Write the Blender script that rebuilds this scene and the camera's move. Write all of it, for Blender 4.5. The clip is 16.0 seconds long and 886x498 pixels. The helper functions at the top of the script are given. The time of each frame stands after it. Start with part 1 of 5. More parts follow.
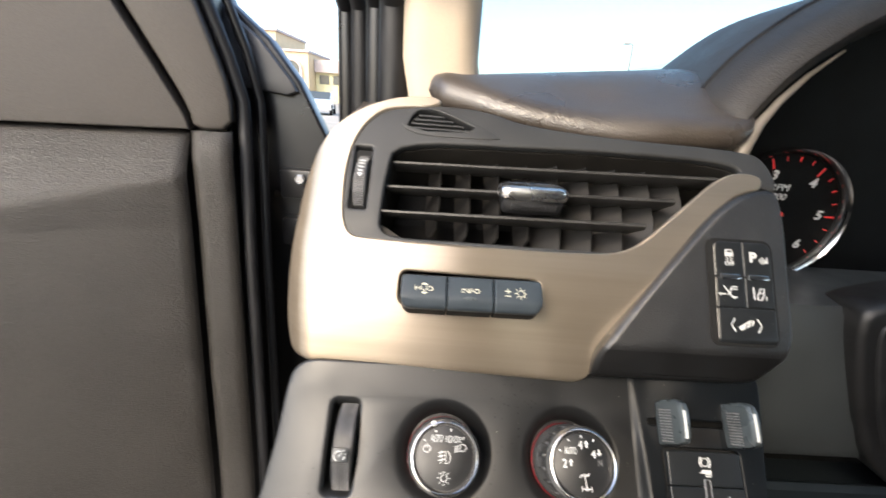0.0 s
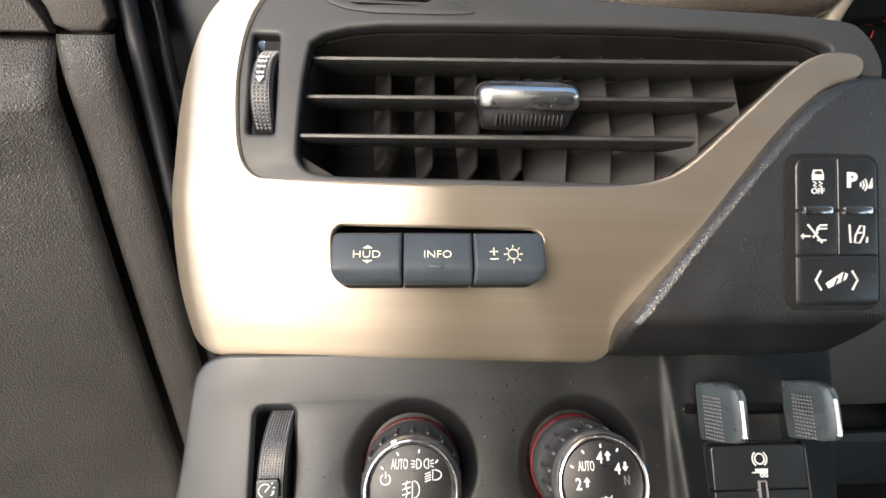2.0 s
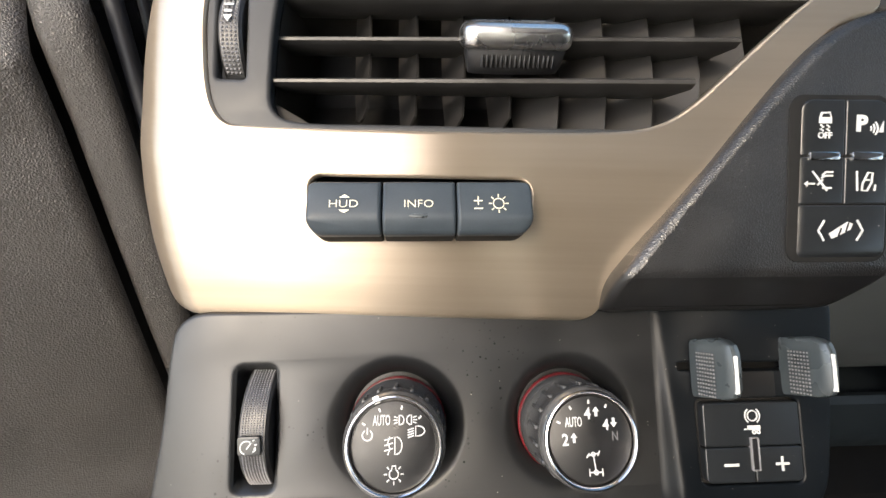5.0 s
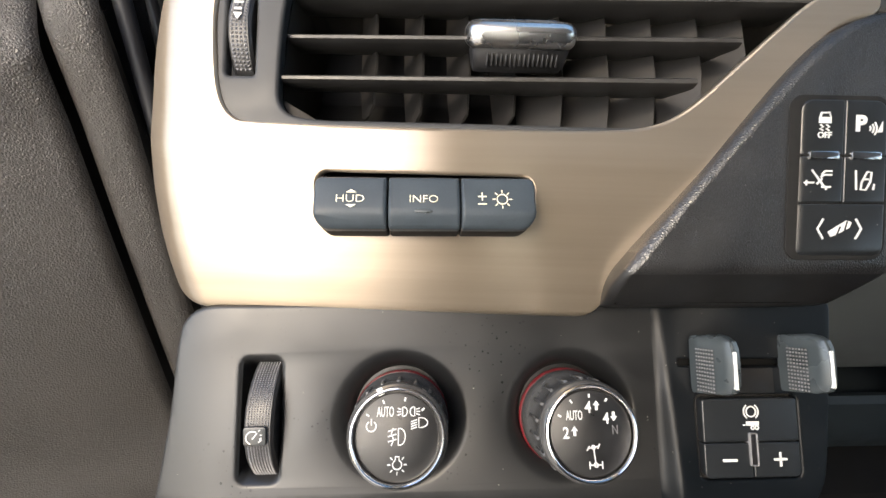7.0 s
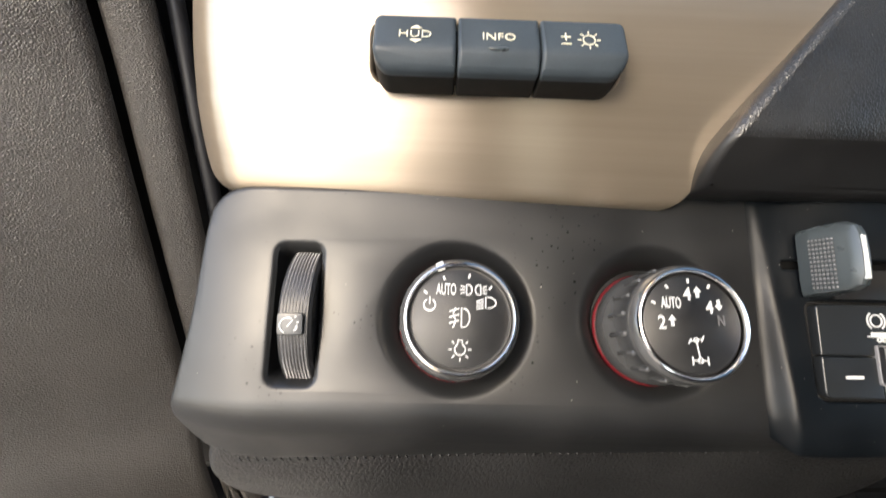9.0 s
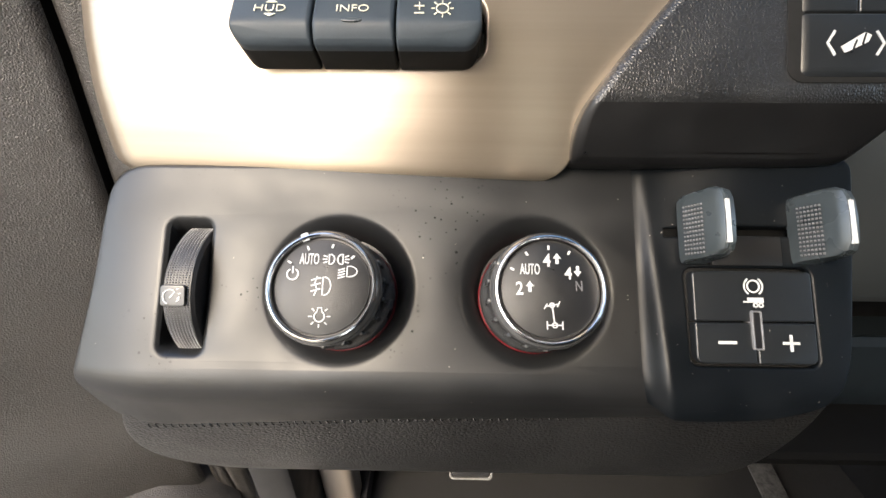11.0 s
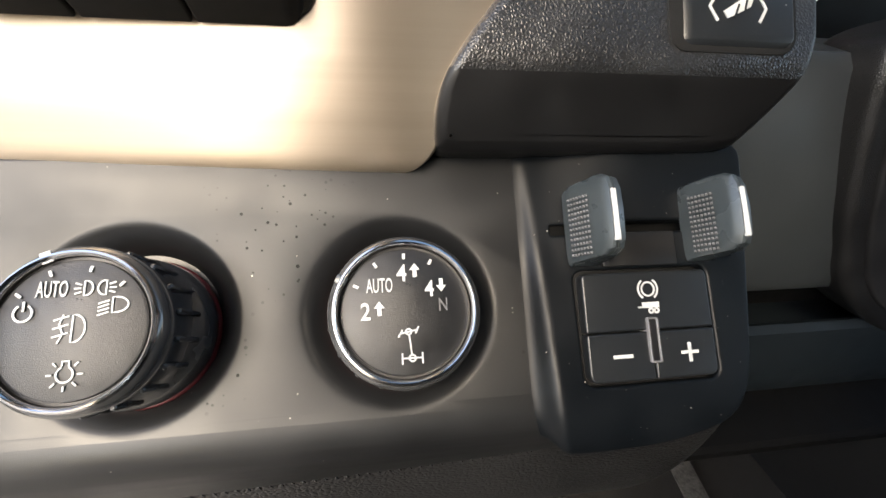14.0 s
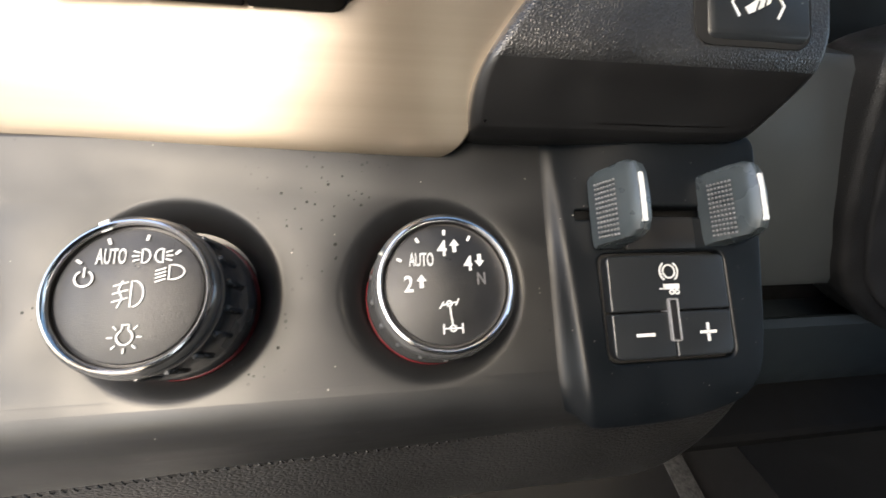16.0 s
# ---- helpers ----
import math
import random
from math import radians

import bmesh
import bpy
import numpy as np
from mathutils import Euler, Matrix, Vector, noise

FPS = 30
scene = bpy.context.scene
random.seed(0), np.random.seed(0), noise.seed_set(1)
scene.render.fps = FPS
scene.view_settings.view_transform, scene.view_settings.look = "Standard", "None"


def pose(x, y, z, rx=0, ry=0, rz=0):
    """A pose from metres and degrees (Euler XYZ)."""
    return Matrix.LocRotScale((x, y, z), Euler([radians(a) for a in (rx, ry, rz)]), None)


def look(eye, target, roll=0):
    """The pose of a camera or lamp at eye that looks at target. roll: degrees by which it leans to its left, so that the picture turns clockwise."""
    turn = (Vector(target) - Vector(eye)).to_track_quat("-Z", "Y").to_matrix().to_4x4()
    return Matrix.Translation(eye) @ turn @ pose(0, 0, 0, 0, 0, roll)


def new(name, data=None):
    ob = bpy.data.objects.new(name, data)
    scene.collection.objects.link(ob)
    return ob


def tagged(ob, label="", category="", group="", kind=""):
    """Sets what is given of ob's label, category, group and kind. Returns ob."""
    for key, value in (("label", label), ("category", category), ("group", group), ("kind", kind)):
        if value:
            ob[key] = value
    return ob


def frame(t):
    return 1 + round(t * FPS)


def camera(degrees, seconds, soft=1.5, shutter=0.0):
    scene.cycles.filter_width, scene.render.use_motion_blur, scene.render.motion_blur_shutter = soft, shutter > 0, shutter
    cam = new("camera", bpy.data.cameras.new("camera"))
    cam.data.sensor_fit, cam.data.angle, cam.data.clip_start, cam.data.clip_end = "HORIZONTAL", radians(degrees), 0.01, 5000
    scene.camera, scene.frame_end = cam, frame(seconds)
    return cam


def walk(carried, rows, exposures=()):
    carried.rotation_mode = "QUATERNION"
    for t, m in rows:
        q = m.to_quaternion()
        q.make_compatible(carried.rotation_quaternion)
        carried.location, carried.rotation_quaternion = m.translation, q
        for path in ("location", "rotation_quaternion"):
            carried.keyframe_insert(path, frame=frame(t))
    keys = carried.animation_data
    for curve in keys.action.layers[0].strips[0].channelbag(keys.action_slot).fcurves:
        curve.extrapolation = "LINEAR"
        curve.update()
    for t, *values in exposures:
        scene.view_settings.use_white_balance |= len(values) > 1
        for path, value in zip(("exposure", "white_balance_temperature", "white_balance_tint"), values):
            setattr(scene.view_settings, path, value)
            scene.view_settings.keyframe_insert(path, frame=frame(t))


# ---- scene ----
cam = camera(93.25, 16.0, soft=1.5, shutter=0.3)
PATH = [
    (0, (0.00523, 0.00326, 1.25374), (0.02376, 0.94778, 0.92582), 3.86),
    (0.3, (0.02631, 0.02439, 1.23822), (0.11042, 0.96069, 0.89722), 3.32),
    (0.5, (0.01186, 0.05056, 1.24461), (0.09141, 0.95570, 0.82700), 0.80),
    (1, (0.01317, 0.09319, 1.23625), (0.07561, 0.97392, 0.76677), 2.94),
    (1.5, (0.02168, 0.09464, 1.23702), (0.07831, 0.97417, 0.76456), 2.85),
    (2, (0.02218, 0.09570, 1.23067), (0.07774, 0.96433, 0.73834), 1.84),
    (2.5, (0.02386, 0.09549, 1.22279), (0.07694, 0.94568, 0.69899), 1.55),
    (3, (0.02740, 0.09380, 1.21890), (0.07927, 0.93769, 0.68490), 1.66),
    (3.5, (0.02837, 0.09621, 1.21796), (0.08741, 0.93949, 0.68374), 1.96),
    (4, (0.03098, 0.09937, 1.21751), (0.08790, 0.94009, 0.67904), 1.76),
    (6.5, (0.03031, 0.09391, 1.21662), (0.07707, 0.93323, 0.67500), 1.54),
    (7, (0.02959, 0.09374, 1.21653), (0.07749, 0.93388, 0.67627), 1.82),
    (7.5, (0.02857, 0.09191, 1.21577), (0.07648, 0.93346, 0.67773), 2.16),
    (8, (0.02861, 0.09337, 1.21649), (0.07639, 0.93606, 0.68022), 2.68),
    (8.5, (0.02923, 0.08715, 1.21835), (0.08994, 0.93960, 0.69909), 4.54),
    (8.7, (0.02975, 0.09045, 1.18526), (0.08647, 0.96385, 0.70158), 3.78),
    (9, (0.00898, 0.08165, 1.14535), (0.02758, 0.95756, 0.66323), 2.14),
    (9.2, (0.00830, 0.07058, 1.13760), (0.04589, 0.95013, 0.66329), 2.25),
    (9.5, (0.03345, 0.06164, 1.14502), (0.07094, 0.94124, 0.67078), 1.64),
    (9.7, (0.03644, 0.06276, 1.14683), (0.07648, 0.94047, 0.66933), 1.87),
    (11.8, (0.07956, 0.07952, 1.14062), (0.03976, 0.93380, 0.62233), -0.82),
    (12, (0.07885, 0.07920, 1.14113), (0.04493, 0.93638, 0.62724), -0.57),
    (12.5, (0.07686, 0.07981, 1.14102), (0.09373, 0.94525, 0.64029), 0.59),
    (13, (0.08770, 0.10990, 1.13243), (0.17368, 0.97366, 0.63592), 1.76),
    (13.5, (0.09201, 0.11244, 1.13068), (0.22213, 0.97043, 0.63376), 2.52),
    (14, (0.09695, 0.10788, 1.12579), (0.24485, 0.96156, 0.62643), 3.01),
    (14.5, (0.09771, 0.10323, 1.12629), (0.25095, 0.95828, 0.63090), 3.28),
    (15, (0.10192, 0.10295, 1.12868), (0.25837, 0.95776, 0.63388), 3.56),
    (15.5, (0.10066, 0.10180, 1.12862), (0.25564, 0.95936, 0.63814), 3.73),
    (16, (0.08237, 0.10088, 1.12079), (0.24600, 0.95675, 0.63017), 4.22),
]
walk(cam, [(t, look(eye, target, roll)) for t, eye, target, roll in PATH], [(0.0, 2.46, 6600, 8), (3.5, 2.52, 6600, 8), (9.5, 2.54, 6600, 8), (12.5, 2.47, 6600, 8), (13.0, 2.38, 6600, 8), (13.5, 2.36, 6600, 8), (14.5, 2.44, 6600, 8), (16.0, 2.46, 6600, 8)])
# ---- world and light ----
world = bpy.data.worlds.new("sky")
scene.world = world
world.use_nodes = True
wn = world.node_tree
sky = wn.nodes.new("ShaderNodeTexSky")
sky.sky_type, sky.sun_disc = "NISHITA", False
sky.sun_elevation, sky.sun_rotation = radians(42), radians(212.5)
sky.air_density, sky.dust_density, sky.ozone_density = 1.0, 3.0, 1.0
wn.links.new(sky.outputs[0], wn.nodes["Background"].inputs[0])
wn.nodes["Background"].inputs[1].default_value = 0.15
sun_data = bpy.data.lights.new("sun", "SUN")
sun_data.energy, sun_data.angle, sun_data.color = 0.30, radians(2), (1.0, 0.82, 0.54)
sun = new("sun", sun_data)
sun.matrix_world = pose(0, 0, 5, 48, 0, -32.5)

# ---- materials ----
MATS = {}


def mat(name, color, rough=0.5, metal=0.0, grain=0.0, scale=400.0, vary=0.0, vscale=20.0, stretch=(1, 1, 1), spec=0.5, cells=0.0, cscale=700.0, coat=0.0, emit=0.0, speck=0.0, aniso=0.0, trans=0.0, rvary=0.1, drops=0.0):
    """A surface: colour with two scales of variation, grain bump, leather cells, dust specks."""
    m = bpy.data.materials.new(name)
    m.use_nodes = True
    t = m.node_tree
    b = t.nodes["Principled BSDF"]
    b.inputs["Base Color"].default_value = (*color, 1)
    b.inputs["Roughness"].default_value, b.inputs["Metallic"].default_value = rough, metal
    b.inputs["Specular IOR Level"].default_value = spec
    b.inputs["Coat Weight"].default_value = coat
    b.inputs["Anisotropic"].default_value = aniso
    b.inputs["Transmission Weight"].default_value = trans
    tc = t.nodes.new("ShaderNodeTexCoord")
    mp = t.nodes.new("ShaderNodeMapping")
    mp.inputs["Scale"].default_value = stretch
    t.links.new(tc.outputs["Object"], mp.inputs[0])

    def noise_tex(s, detail=4, src=mp):
        n = t.nodes.new("ShaderNodeTexNoise")
        n.inputs["Scale"].default_value, n.inputs["Detail"].default_value = s, detail
        t.links.new(src.outputs[0], n.inputs["Vector"])
        return n.outputs["Fac"]

    def ramp(src, lo, hi, a, c):
        r = t.nodes.new("ShaderNodeMapRange")
        for k, v in zip(("From Min", "From Max", "To Min", "To Max"), (lo, hi, a, c)):
            r.inputs[k].default_value = v
        t.links.new(src, r.inputs[0])
        return r.outputs[0]

    col = None
    if vary:
        big, small = noise_tex(vscale), noise_tex(scale)
        mul = t.nodes.new("ShaderNodeMath")
        mul.operation = "ADD"
        t.links.new(ramp(big, 0.3, 0.7, 1 - vary, 1 + vary), mul.inputs[0])
        t.links.new(ramp(small, 0.3, 0.7, -vary / 2, vary / 2), mul.inputs[1])
        mx = t.nodes.new("ShaderNodeVectorMath")
        mx.operation = "SCALE"
        mx.inputs[0].default_value = color
        t.links.new(mul.outputs[0], mx.inputs["Scale"])
        col = mx.outputs[0]
        t.links.new(ramp(big, 0.3, 0.7, max(0.02, rough - rvary), min(1, rough + rvary)), b.inputs["Roughness"])
    def dots(s_, radius, share, lo, hi, pscale, heart=None):
        """Scattered round spots in patches."""
        v = t.nodes.new("ShaderNodeTexVoronoi")
        v.inputs["Scale"].default_value = s_
        t.links.new(tc.outputs["Object"], v.inputs["Vector"])
        sep = t.nodes.new("ShaderNodeSeparateColor")
        t.links.new(v.outputs["Color"], sep.inputs[0])
        size = ramp(sep.outputs[1], 0, 1, 0.3 * radius, radius)
        lt = t.nodes.new("ShaderNodeMath")
        lt.operation = "LESS_THAN"
        t.links.new(v.outputs["Distance"], lt.inputs[0]), t.links.new(size, lt.inputs[1])
        few = ramp(sep.outputs[0], 1 - share, 1 - share + 0.01, 0, 1)
        patch = ramp(noise_tex(pscale, 2, tc_map(t, tc)), lo, hi, 0, 1)
        if heart:
            gap = t.nodes.new("ShaderNodeVectorMath")
            gap.operation = "DISTANCE"
            gap.inputs[1].default_value = heart
            t.links.new(tc.outputs["Object"], gap.inputs[0])
            near = t.nodes.new("ShaderNodeMath")
            near.operation = "MAXIMUM"
            near.inputs[1].default_value = 0.0
            t.links.new(ramp(gap.outputs["Value"], 0.012, 0.034, 0.9, 0.0), near.inputs[0])
            both = t.nodes.new("ShaderNodeMath")
            both.operation = "MAXIMUM"
            t.links.new(near.outputs[0], both.inputs[0]), t.links.new(patch, both.inputs[1])
            patch = both.outputs[0]
        a, c = t.nodes.new("ShaderNodeMath"), t.nodes.new("ShaderNodeMath")
        a.operation = c.operation = "MULTIPLY"
        t.links.new(lt.outputs[0], a.inputs[0]), t.links.new(few, a.inputs[1])
        t.links.new(a.outputs[0], c.inputs[0]), t.links.new(patch, c.inputs[1])
        return c.outputs[0]

    def blend(base, fac, to):
        mixn = t.nodes.new("ShaderNodeMix")
        mixn.data_type = "RGBA"
        mixn.inputs[6].default_value, mixn.inputs[7].default_value = (*color, 1), (*to, 1)
        if base:
            t.links.new(base, mixn.inputs[6])
        t.links.new(fac, mixn.inputs[0])
        return mixn.outputs[2]

    if speck:
        col = blend(col, dots(420, 0.13, 0.16 * speck, 0.40, 0.62, 30), (0.30, 0.28, 0.25))
    if drops:
        spots = dots(430, 0.28, 0.22 * drops, 0.60, 0.70, 26, (0.064, 0.239, 1.057))
        col = blend(col, spots, tuple(0.35 * v for v in color))
        t.links.new(ramp(spots, 0, 1, spec, 0.2 * spec), b.inputs["Specular IOR Level"])
    if col:
        t.links.new(col, b.inputs["Base Color"])
    if grain or cells:
        bump = t.nodes.new("ShaderNodeBump")
        bump.inputs["Distance"].default_value = 0.0006 if not cells else 0.8 / cscale
        if cells:
            v = t.nodes.new("ShaderNodeTexVoronoi")
            v.feature = "DISTANCE_TO_EDGE"
            v.inputs["Scale"].default_value = cscale
            wob = t.nodes.new("ShaderNodeTexNoise")
            wob.inputs["Scale"].default_value = cscale * 0.4
            t.links.new(mp.outputs[0], wob.inputs["Vector"])
            ad = t.nodes.new("ShaderNodeVectorMath")
            ad.operation = "MULTIPLY_ADD"
            ad.inputs[1].default_value = (1.2 / cscale,) * 3
            t.links.new(wob.outputs["Color"], ad.inputs[0]), t.links.new(mp.outputs[0], ad.inputs[2])
            t.links.new(ad.outputs[0], v.inputs["Vector"])
            bump.inputs["Strength"].default_value = cells
            h = ramp(v.outputs["Distance"], 0.0, 0.38, 0, 1)
            h.node.interpolation_type = "SMOOTHSTEP"
            t.links.new(h, bump.inputs["Height"])
        else:
            bump.inputs["Strength"].default_value = grain
            t.links.new(noise_tex(scale * 3, 2), bump.inputs["Height"])
        t.links.new(bump.outputs[0], b.inputs["Normal"])
    if emit:
        b.inputs["Emission Color"].default_value = (*color, 1)
        b.inputs["Emission Strength"].default_value = emit
    MATS[name] = m
    return m


def tc_map(t, tc):
    m = t.nodes.new("ShaderNodeMapping")
    t.links.new(tc.outputs["Object"], m.inputs[0])
    return m


BRUSHED = mat("brushed_champagne", (0.352, 0.293, 0.226), 0.33, 0.78, grain=0.010, scale=190, vary=0.05, vscale=30, stretch=(0.04, 1, 3), aniso=1.0, rvary=0.02)
b_nodes, b_links = BRUSHED.node_tree.nodes, BRUSHED.node_tree.links
tang = b_nodes.new("ShaderNodeCombineXYZ")
tang.inputs[1].default_value, tang.inputs[2].default_value = 0.4, 0.9
b_links.new(tang.outputs[0], b_nodes["Principled BSDF"].inputs["Tangent"])
b_nodes["Principled BSDF"].inputs["Coat Weight"].default_value = 0.06
b_nodes["Principled BSDF"].inputs["Coat Roughness"].default_value = 0.22
BLACK = mat("black_plastic", (0.014, 0.014, 0.015), 0.45, grain=0.15, scale=900, vary=0.2, vscale=60)
PANEL = mat("charcoal_panel", (0.0080, 0.0083, 0.0087), 0.40, spec=0.46, grain=0.10, scale=1400, vary=0.10, vscale=25, speck=0.2, drops=1.9)
# blue cast of the windscreen light is mixed into module and switch black
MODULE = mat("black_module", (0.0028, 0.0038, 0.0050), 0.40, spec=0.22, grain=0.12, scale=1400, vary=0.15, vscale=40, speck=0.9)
SWITCH = mat("black_switch", (0.0095, 0.0109, 0.0124), 0.32, spec=0.58, grain=0.08, scale=1500, vary=0.08, vscale=80, speck=0.6, rvary=0.02)
KNOBFACE = mat("knob_face", (0.008, 0.008, 0.0083), 0.36, spec=0.50, grain=0.25, scale=1300, vary=0.2, vscale=80)
SMOKE = mat("smoked_knob_body", (0.045, 0.046, 0.047), 0.18, vary=0.12, vscale=60, spec=0.6, coat=0.5)
# charcoal buttons; the sky's blue reflection is mixed into the base colour
BUTTON = mat("sky_tinted_button", (0.029, 0.037, 0.045), 0.40, grain=0.10, scale=1500, vary=0.10, vscale=60, spec=0.22)
INSERT = mat("satin_grey_plastic", (0.028, 0.0285, 0.029), 0.48, spec=0.28, grain=0.06, scale=1500, vary=0.06, vscale=40)
VENT = mat("vent_black", (0.027, 0.026, 0.025), 0.42, spec=0.35, grain=0.05, scale=900, vary=0.2, vscale=60)
VANE = mat("vane_grey", (0.013, 0.012, 0.0115), 0.55, grain=0.05, scale=900, vary=0.15, vscale=60, spec=0.3)
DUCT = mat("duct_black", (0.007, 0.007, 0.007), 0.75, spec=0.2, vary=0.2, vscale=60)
# paler than the duct black, to carry light falling on the vent walls
LITDUCTWALL = mat("lit_duct_wall", (0.022, 0.0195, 0.017), 0.7, spec=0.25, grain=0.1, scale=700, vary=0.3, vscale=40)
# all but black, so the fillers under the column read as shade
SHADEBLACK = mat("shade_black", (0.0025, 0.0026, 0.0028), 0.7, spec=0.06, vary=0.15, vscale=40)
GAUGEBLACK = mat("cluster_black", (0.002, 0.002, 0.002), 0.5, vary=0.1, vscale=30, spec=0.15)
SAIL = mat("sail_grey", (0.030, 0.031, 0.034), 0.5, vary=0.1, vscale=30)
SATIN = mat("satin_chrome", (0.70, 0.69, 0.68), 0.28, 1.0, vary=0.03, vscale=80, rvary=0.04)
CHROME = mat("chrome", (0.62, 0.61, 0.61), 0.16, 1.0, vary=0.03, vscale=80, rvary=0.04)
LEATHER = mat("taupe_leather", (0.044, 0.035, 0.028), 0.34, spec=0.75, vary=0.12, vscale=18, scale=300, cells=0.20, cscale=480)
HOODLEATHER = mat("hood_leather", (0.026, 0.022, 0.019), 0.5, vary=0.12, vscale=18, scale=300, cells=0.26, cscale=560, spec=0.45)
BOLSTER = mat("bolster_leather", (0.0105, 0.0105, 0.0108), 0.44, spec=0.5, vary=0.12, vscale=18, scale=300, cells=0.28, cscale=430)
DOORLEATHER = mat("door_leather", (0.048, 0.043, 0.038), 0.42, spec=0.6, vary=0.12, vscale=14, scale=300, cells=0.32, cscale=400)
UPPERDOOR = mat("upper_door_leather", (0.054, 0.048, 0.042), 0.55, spec=0.3, vary=0.08, vscale=14, scale=300, cells=0.18, cscale=360)
BLACKLEATHER = mat("black_leather", (0.0090, 0.0090, 0.0094), 0.38, spec=0.78, vary=0.15, vscale=30, scale=300, cells=0.28, cscale=850, speck=0.5)
WHITE = mat("white_print", (0.45, 0.46, 0.46), 0.5, vary=0.05, vscale=300)
CREAM = mat("cream_print", (0.62, 0.60, 0.46), 0.5, vary=0.05, vscale=300)
GREYPRINT = mat("grey_print", (0.10, 0.10, 0.105), 0.5)
LEVER = mat("grey_lever", (0.030, 0.037, 0.041), 0.30, spec=0.6, grain=0.05, scale=1500, vary=0.08, vscale=60)
STUD = mat("grey_studs", (0.13, 0.13, 0.135), 0.4, vary=0.1, vscale=200)
RED = mat("red_ring", (0.08, 0.0006, 0.004), 0.4, vary=0.1, vscale=100)
REDPRINT = mat("red_print", (0.60, 0.03, 0.03), 0.5)
SMOOTH = mat("smooth_black", (0.007, 0.007, 0.0074), 0.42, grain=0.06, scale=1500, vary=0.15, vscale=40)
# both column panels carry a blue tint for light through the windscreen
DARKPANEL = mat("dark_panel", (0.030, 0.034, 0.037), 0.38, spec=0.5, grain=0.10, scale=1400, vary=0.12, vscale=25)
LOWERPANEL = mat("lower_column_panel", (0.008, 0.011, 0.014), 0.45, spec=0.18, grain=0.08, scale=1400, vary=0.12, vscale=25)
BEIGE = mat("beige_pillar", (0.42, 0.35, 0.27), 0.8, grain=0.2, scale=700, vary=0.06, vscale=20)
TAUPE = mat("taupe_trim", (0.20, 0.17, 0.14), 0.5, vary=0.06, vscale=30)
SEAL = mat("rubber_seal", (0.010, 0.010, 0.011), 0.5, spec=0.3, vary=0.2, vscale=30)
JAMB = mat("black_paint", (0.008, 0.008, 0.009), 0.35, vary=0.2, vscale=10, spec=0.4)
CARPET = mat("carpet", (0.011, 0.0105, 0.0097), 0.95, grain=0.9, scale=500, vary=0.3, vscale=60)
STRIP = mat("pale_carpet", (0.055, 0.053, 0.049), 0.95, grain=0.9, scale=300, vary=0.5, vscale=120)
# diffuse light grey stands in for the gleam of the pedal edges
ALU = mat("lightened_aluminium", (0.20, 0.195, 0.185), 0.5, 0.25, vary=0.15, vscale=80)
STEEL = mat("steel", (0.55, 0.55, 0.55), 0.28, 1.0, vary=0.1, vscale=60)
HEADLINER = mat("headliner", (0.68, 0.695, 0.71), 0.9, grain=0.3, scale=600, vary=0.05, vscale=10)
SEATCLOTH = mat("seat_leather", (0.024, 0.022, 0.021), 0.5, vary=0.15, vscale=10, cells=0.4, cscale=300)
ASPHALT = mat("asphalt", (0.24, 0.22, 0.19), 0.9, grain=0.4, scale=60, vary=0.2, vscale=0.4)
STUCCO = mat("tan_stucco", (0.55, 0.42, 0.26), 0.9, grain=0.3, scale=30, vary=0.08, vscale=0.7)
STUCCO2 = mat("grey_stucco", (0.40, 0.34, 0.32), 0.9, grain=0.3, scale=30, vary=0.1, vscale=0.5)
PALEWALL = mat("yellow_wall", (0.55, 0.50, 0.30), 0.9, vary=0.1, vscale=0.8)
DARKGLASS = mat("dark_glass", (0.05, 0.06, 0.065), 0.1, vary=0.1, vscale=1)
CARPAINT = mat("silver_paint", (0.45, 0.48, 0.52), 0.25, 0.3, vary=0.05, vscale=2, coat=0.6)

# glass of the windscreen
GLASS = bpy.data.materials.new("tinted_glass")
GLASS.use_nodes = True
gt = GLASS.node_tree
gt.nodes.remove(gt.nodes["Principled BSDF"])
g_tr, g_gl, g_mx, g_fr = (gt.nodes.new(k) for k in ("ShaderNodeBsdfTransparent", "ShaderNodeBsdfGlossy", "ShaderNodeMixShader", "ShaderNodeFresnel"))
g_tr.inputs[0].default_value, g_gl.inputs["Roughness"].default_value = (0.47, 0.55, 0.54, 1), 0.02
g_fr.inputs[0].default_value = 1.08
gt.links.new(g_fr.outputs[0], g_mx.inputs[0]), gt.links.new(g_tr.outputs[0], g_mx.inputs[1]), gt.links.new(g_gl.outputs[0], g_mx.inputs[2])
gt.links.new(g_mx.outputs[0], gt.nodes["Material Output"].inputs[0])


# ---- helpers ----
def part(name, bm, material, parent=None, label="", m=None, smooth=True, crease=38):
    """Link a bmesh as one mesh object, under a thing or a part."""
    me = bpy.data.meshes.new(name)
    bm.to_mesh(me)
    bm.free()
    me.materials.append(material)
    for p in me.polygons:
        p.use_smooth = smooth
    if smooth:
        me.set_sharp_from_angle(angle=radians(crease))
    ob = new(name, me)
    if parent:
        ob.parent = parent
    if m is not None:
        ob.matrix_basis = m
    return tagged(ob, label)


def thing(name, m, label, category, group="", kind=""):
    ob = new(name)
    ob.matrix_basis = m
    ob.empty_display_size = 0.01
    return tagged(ob, label, category, group, kind)


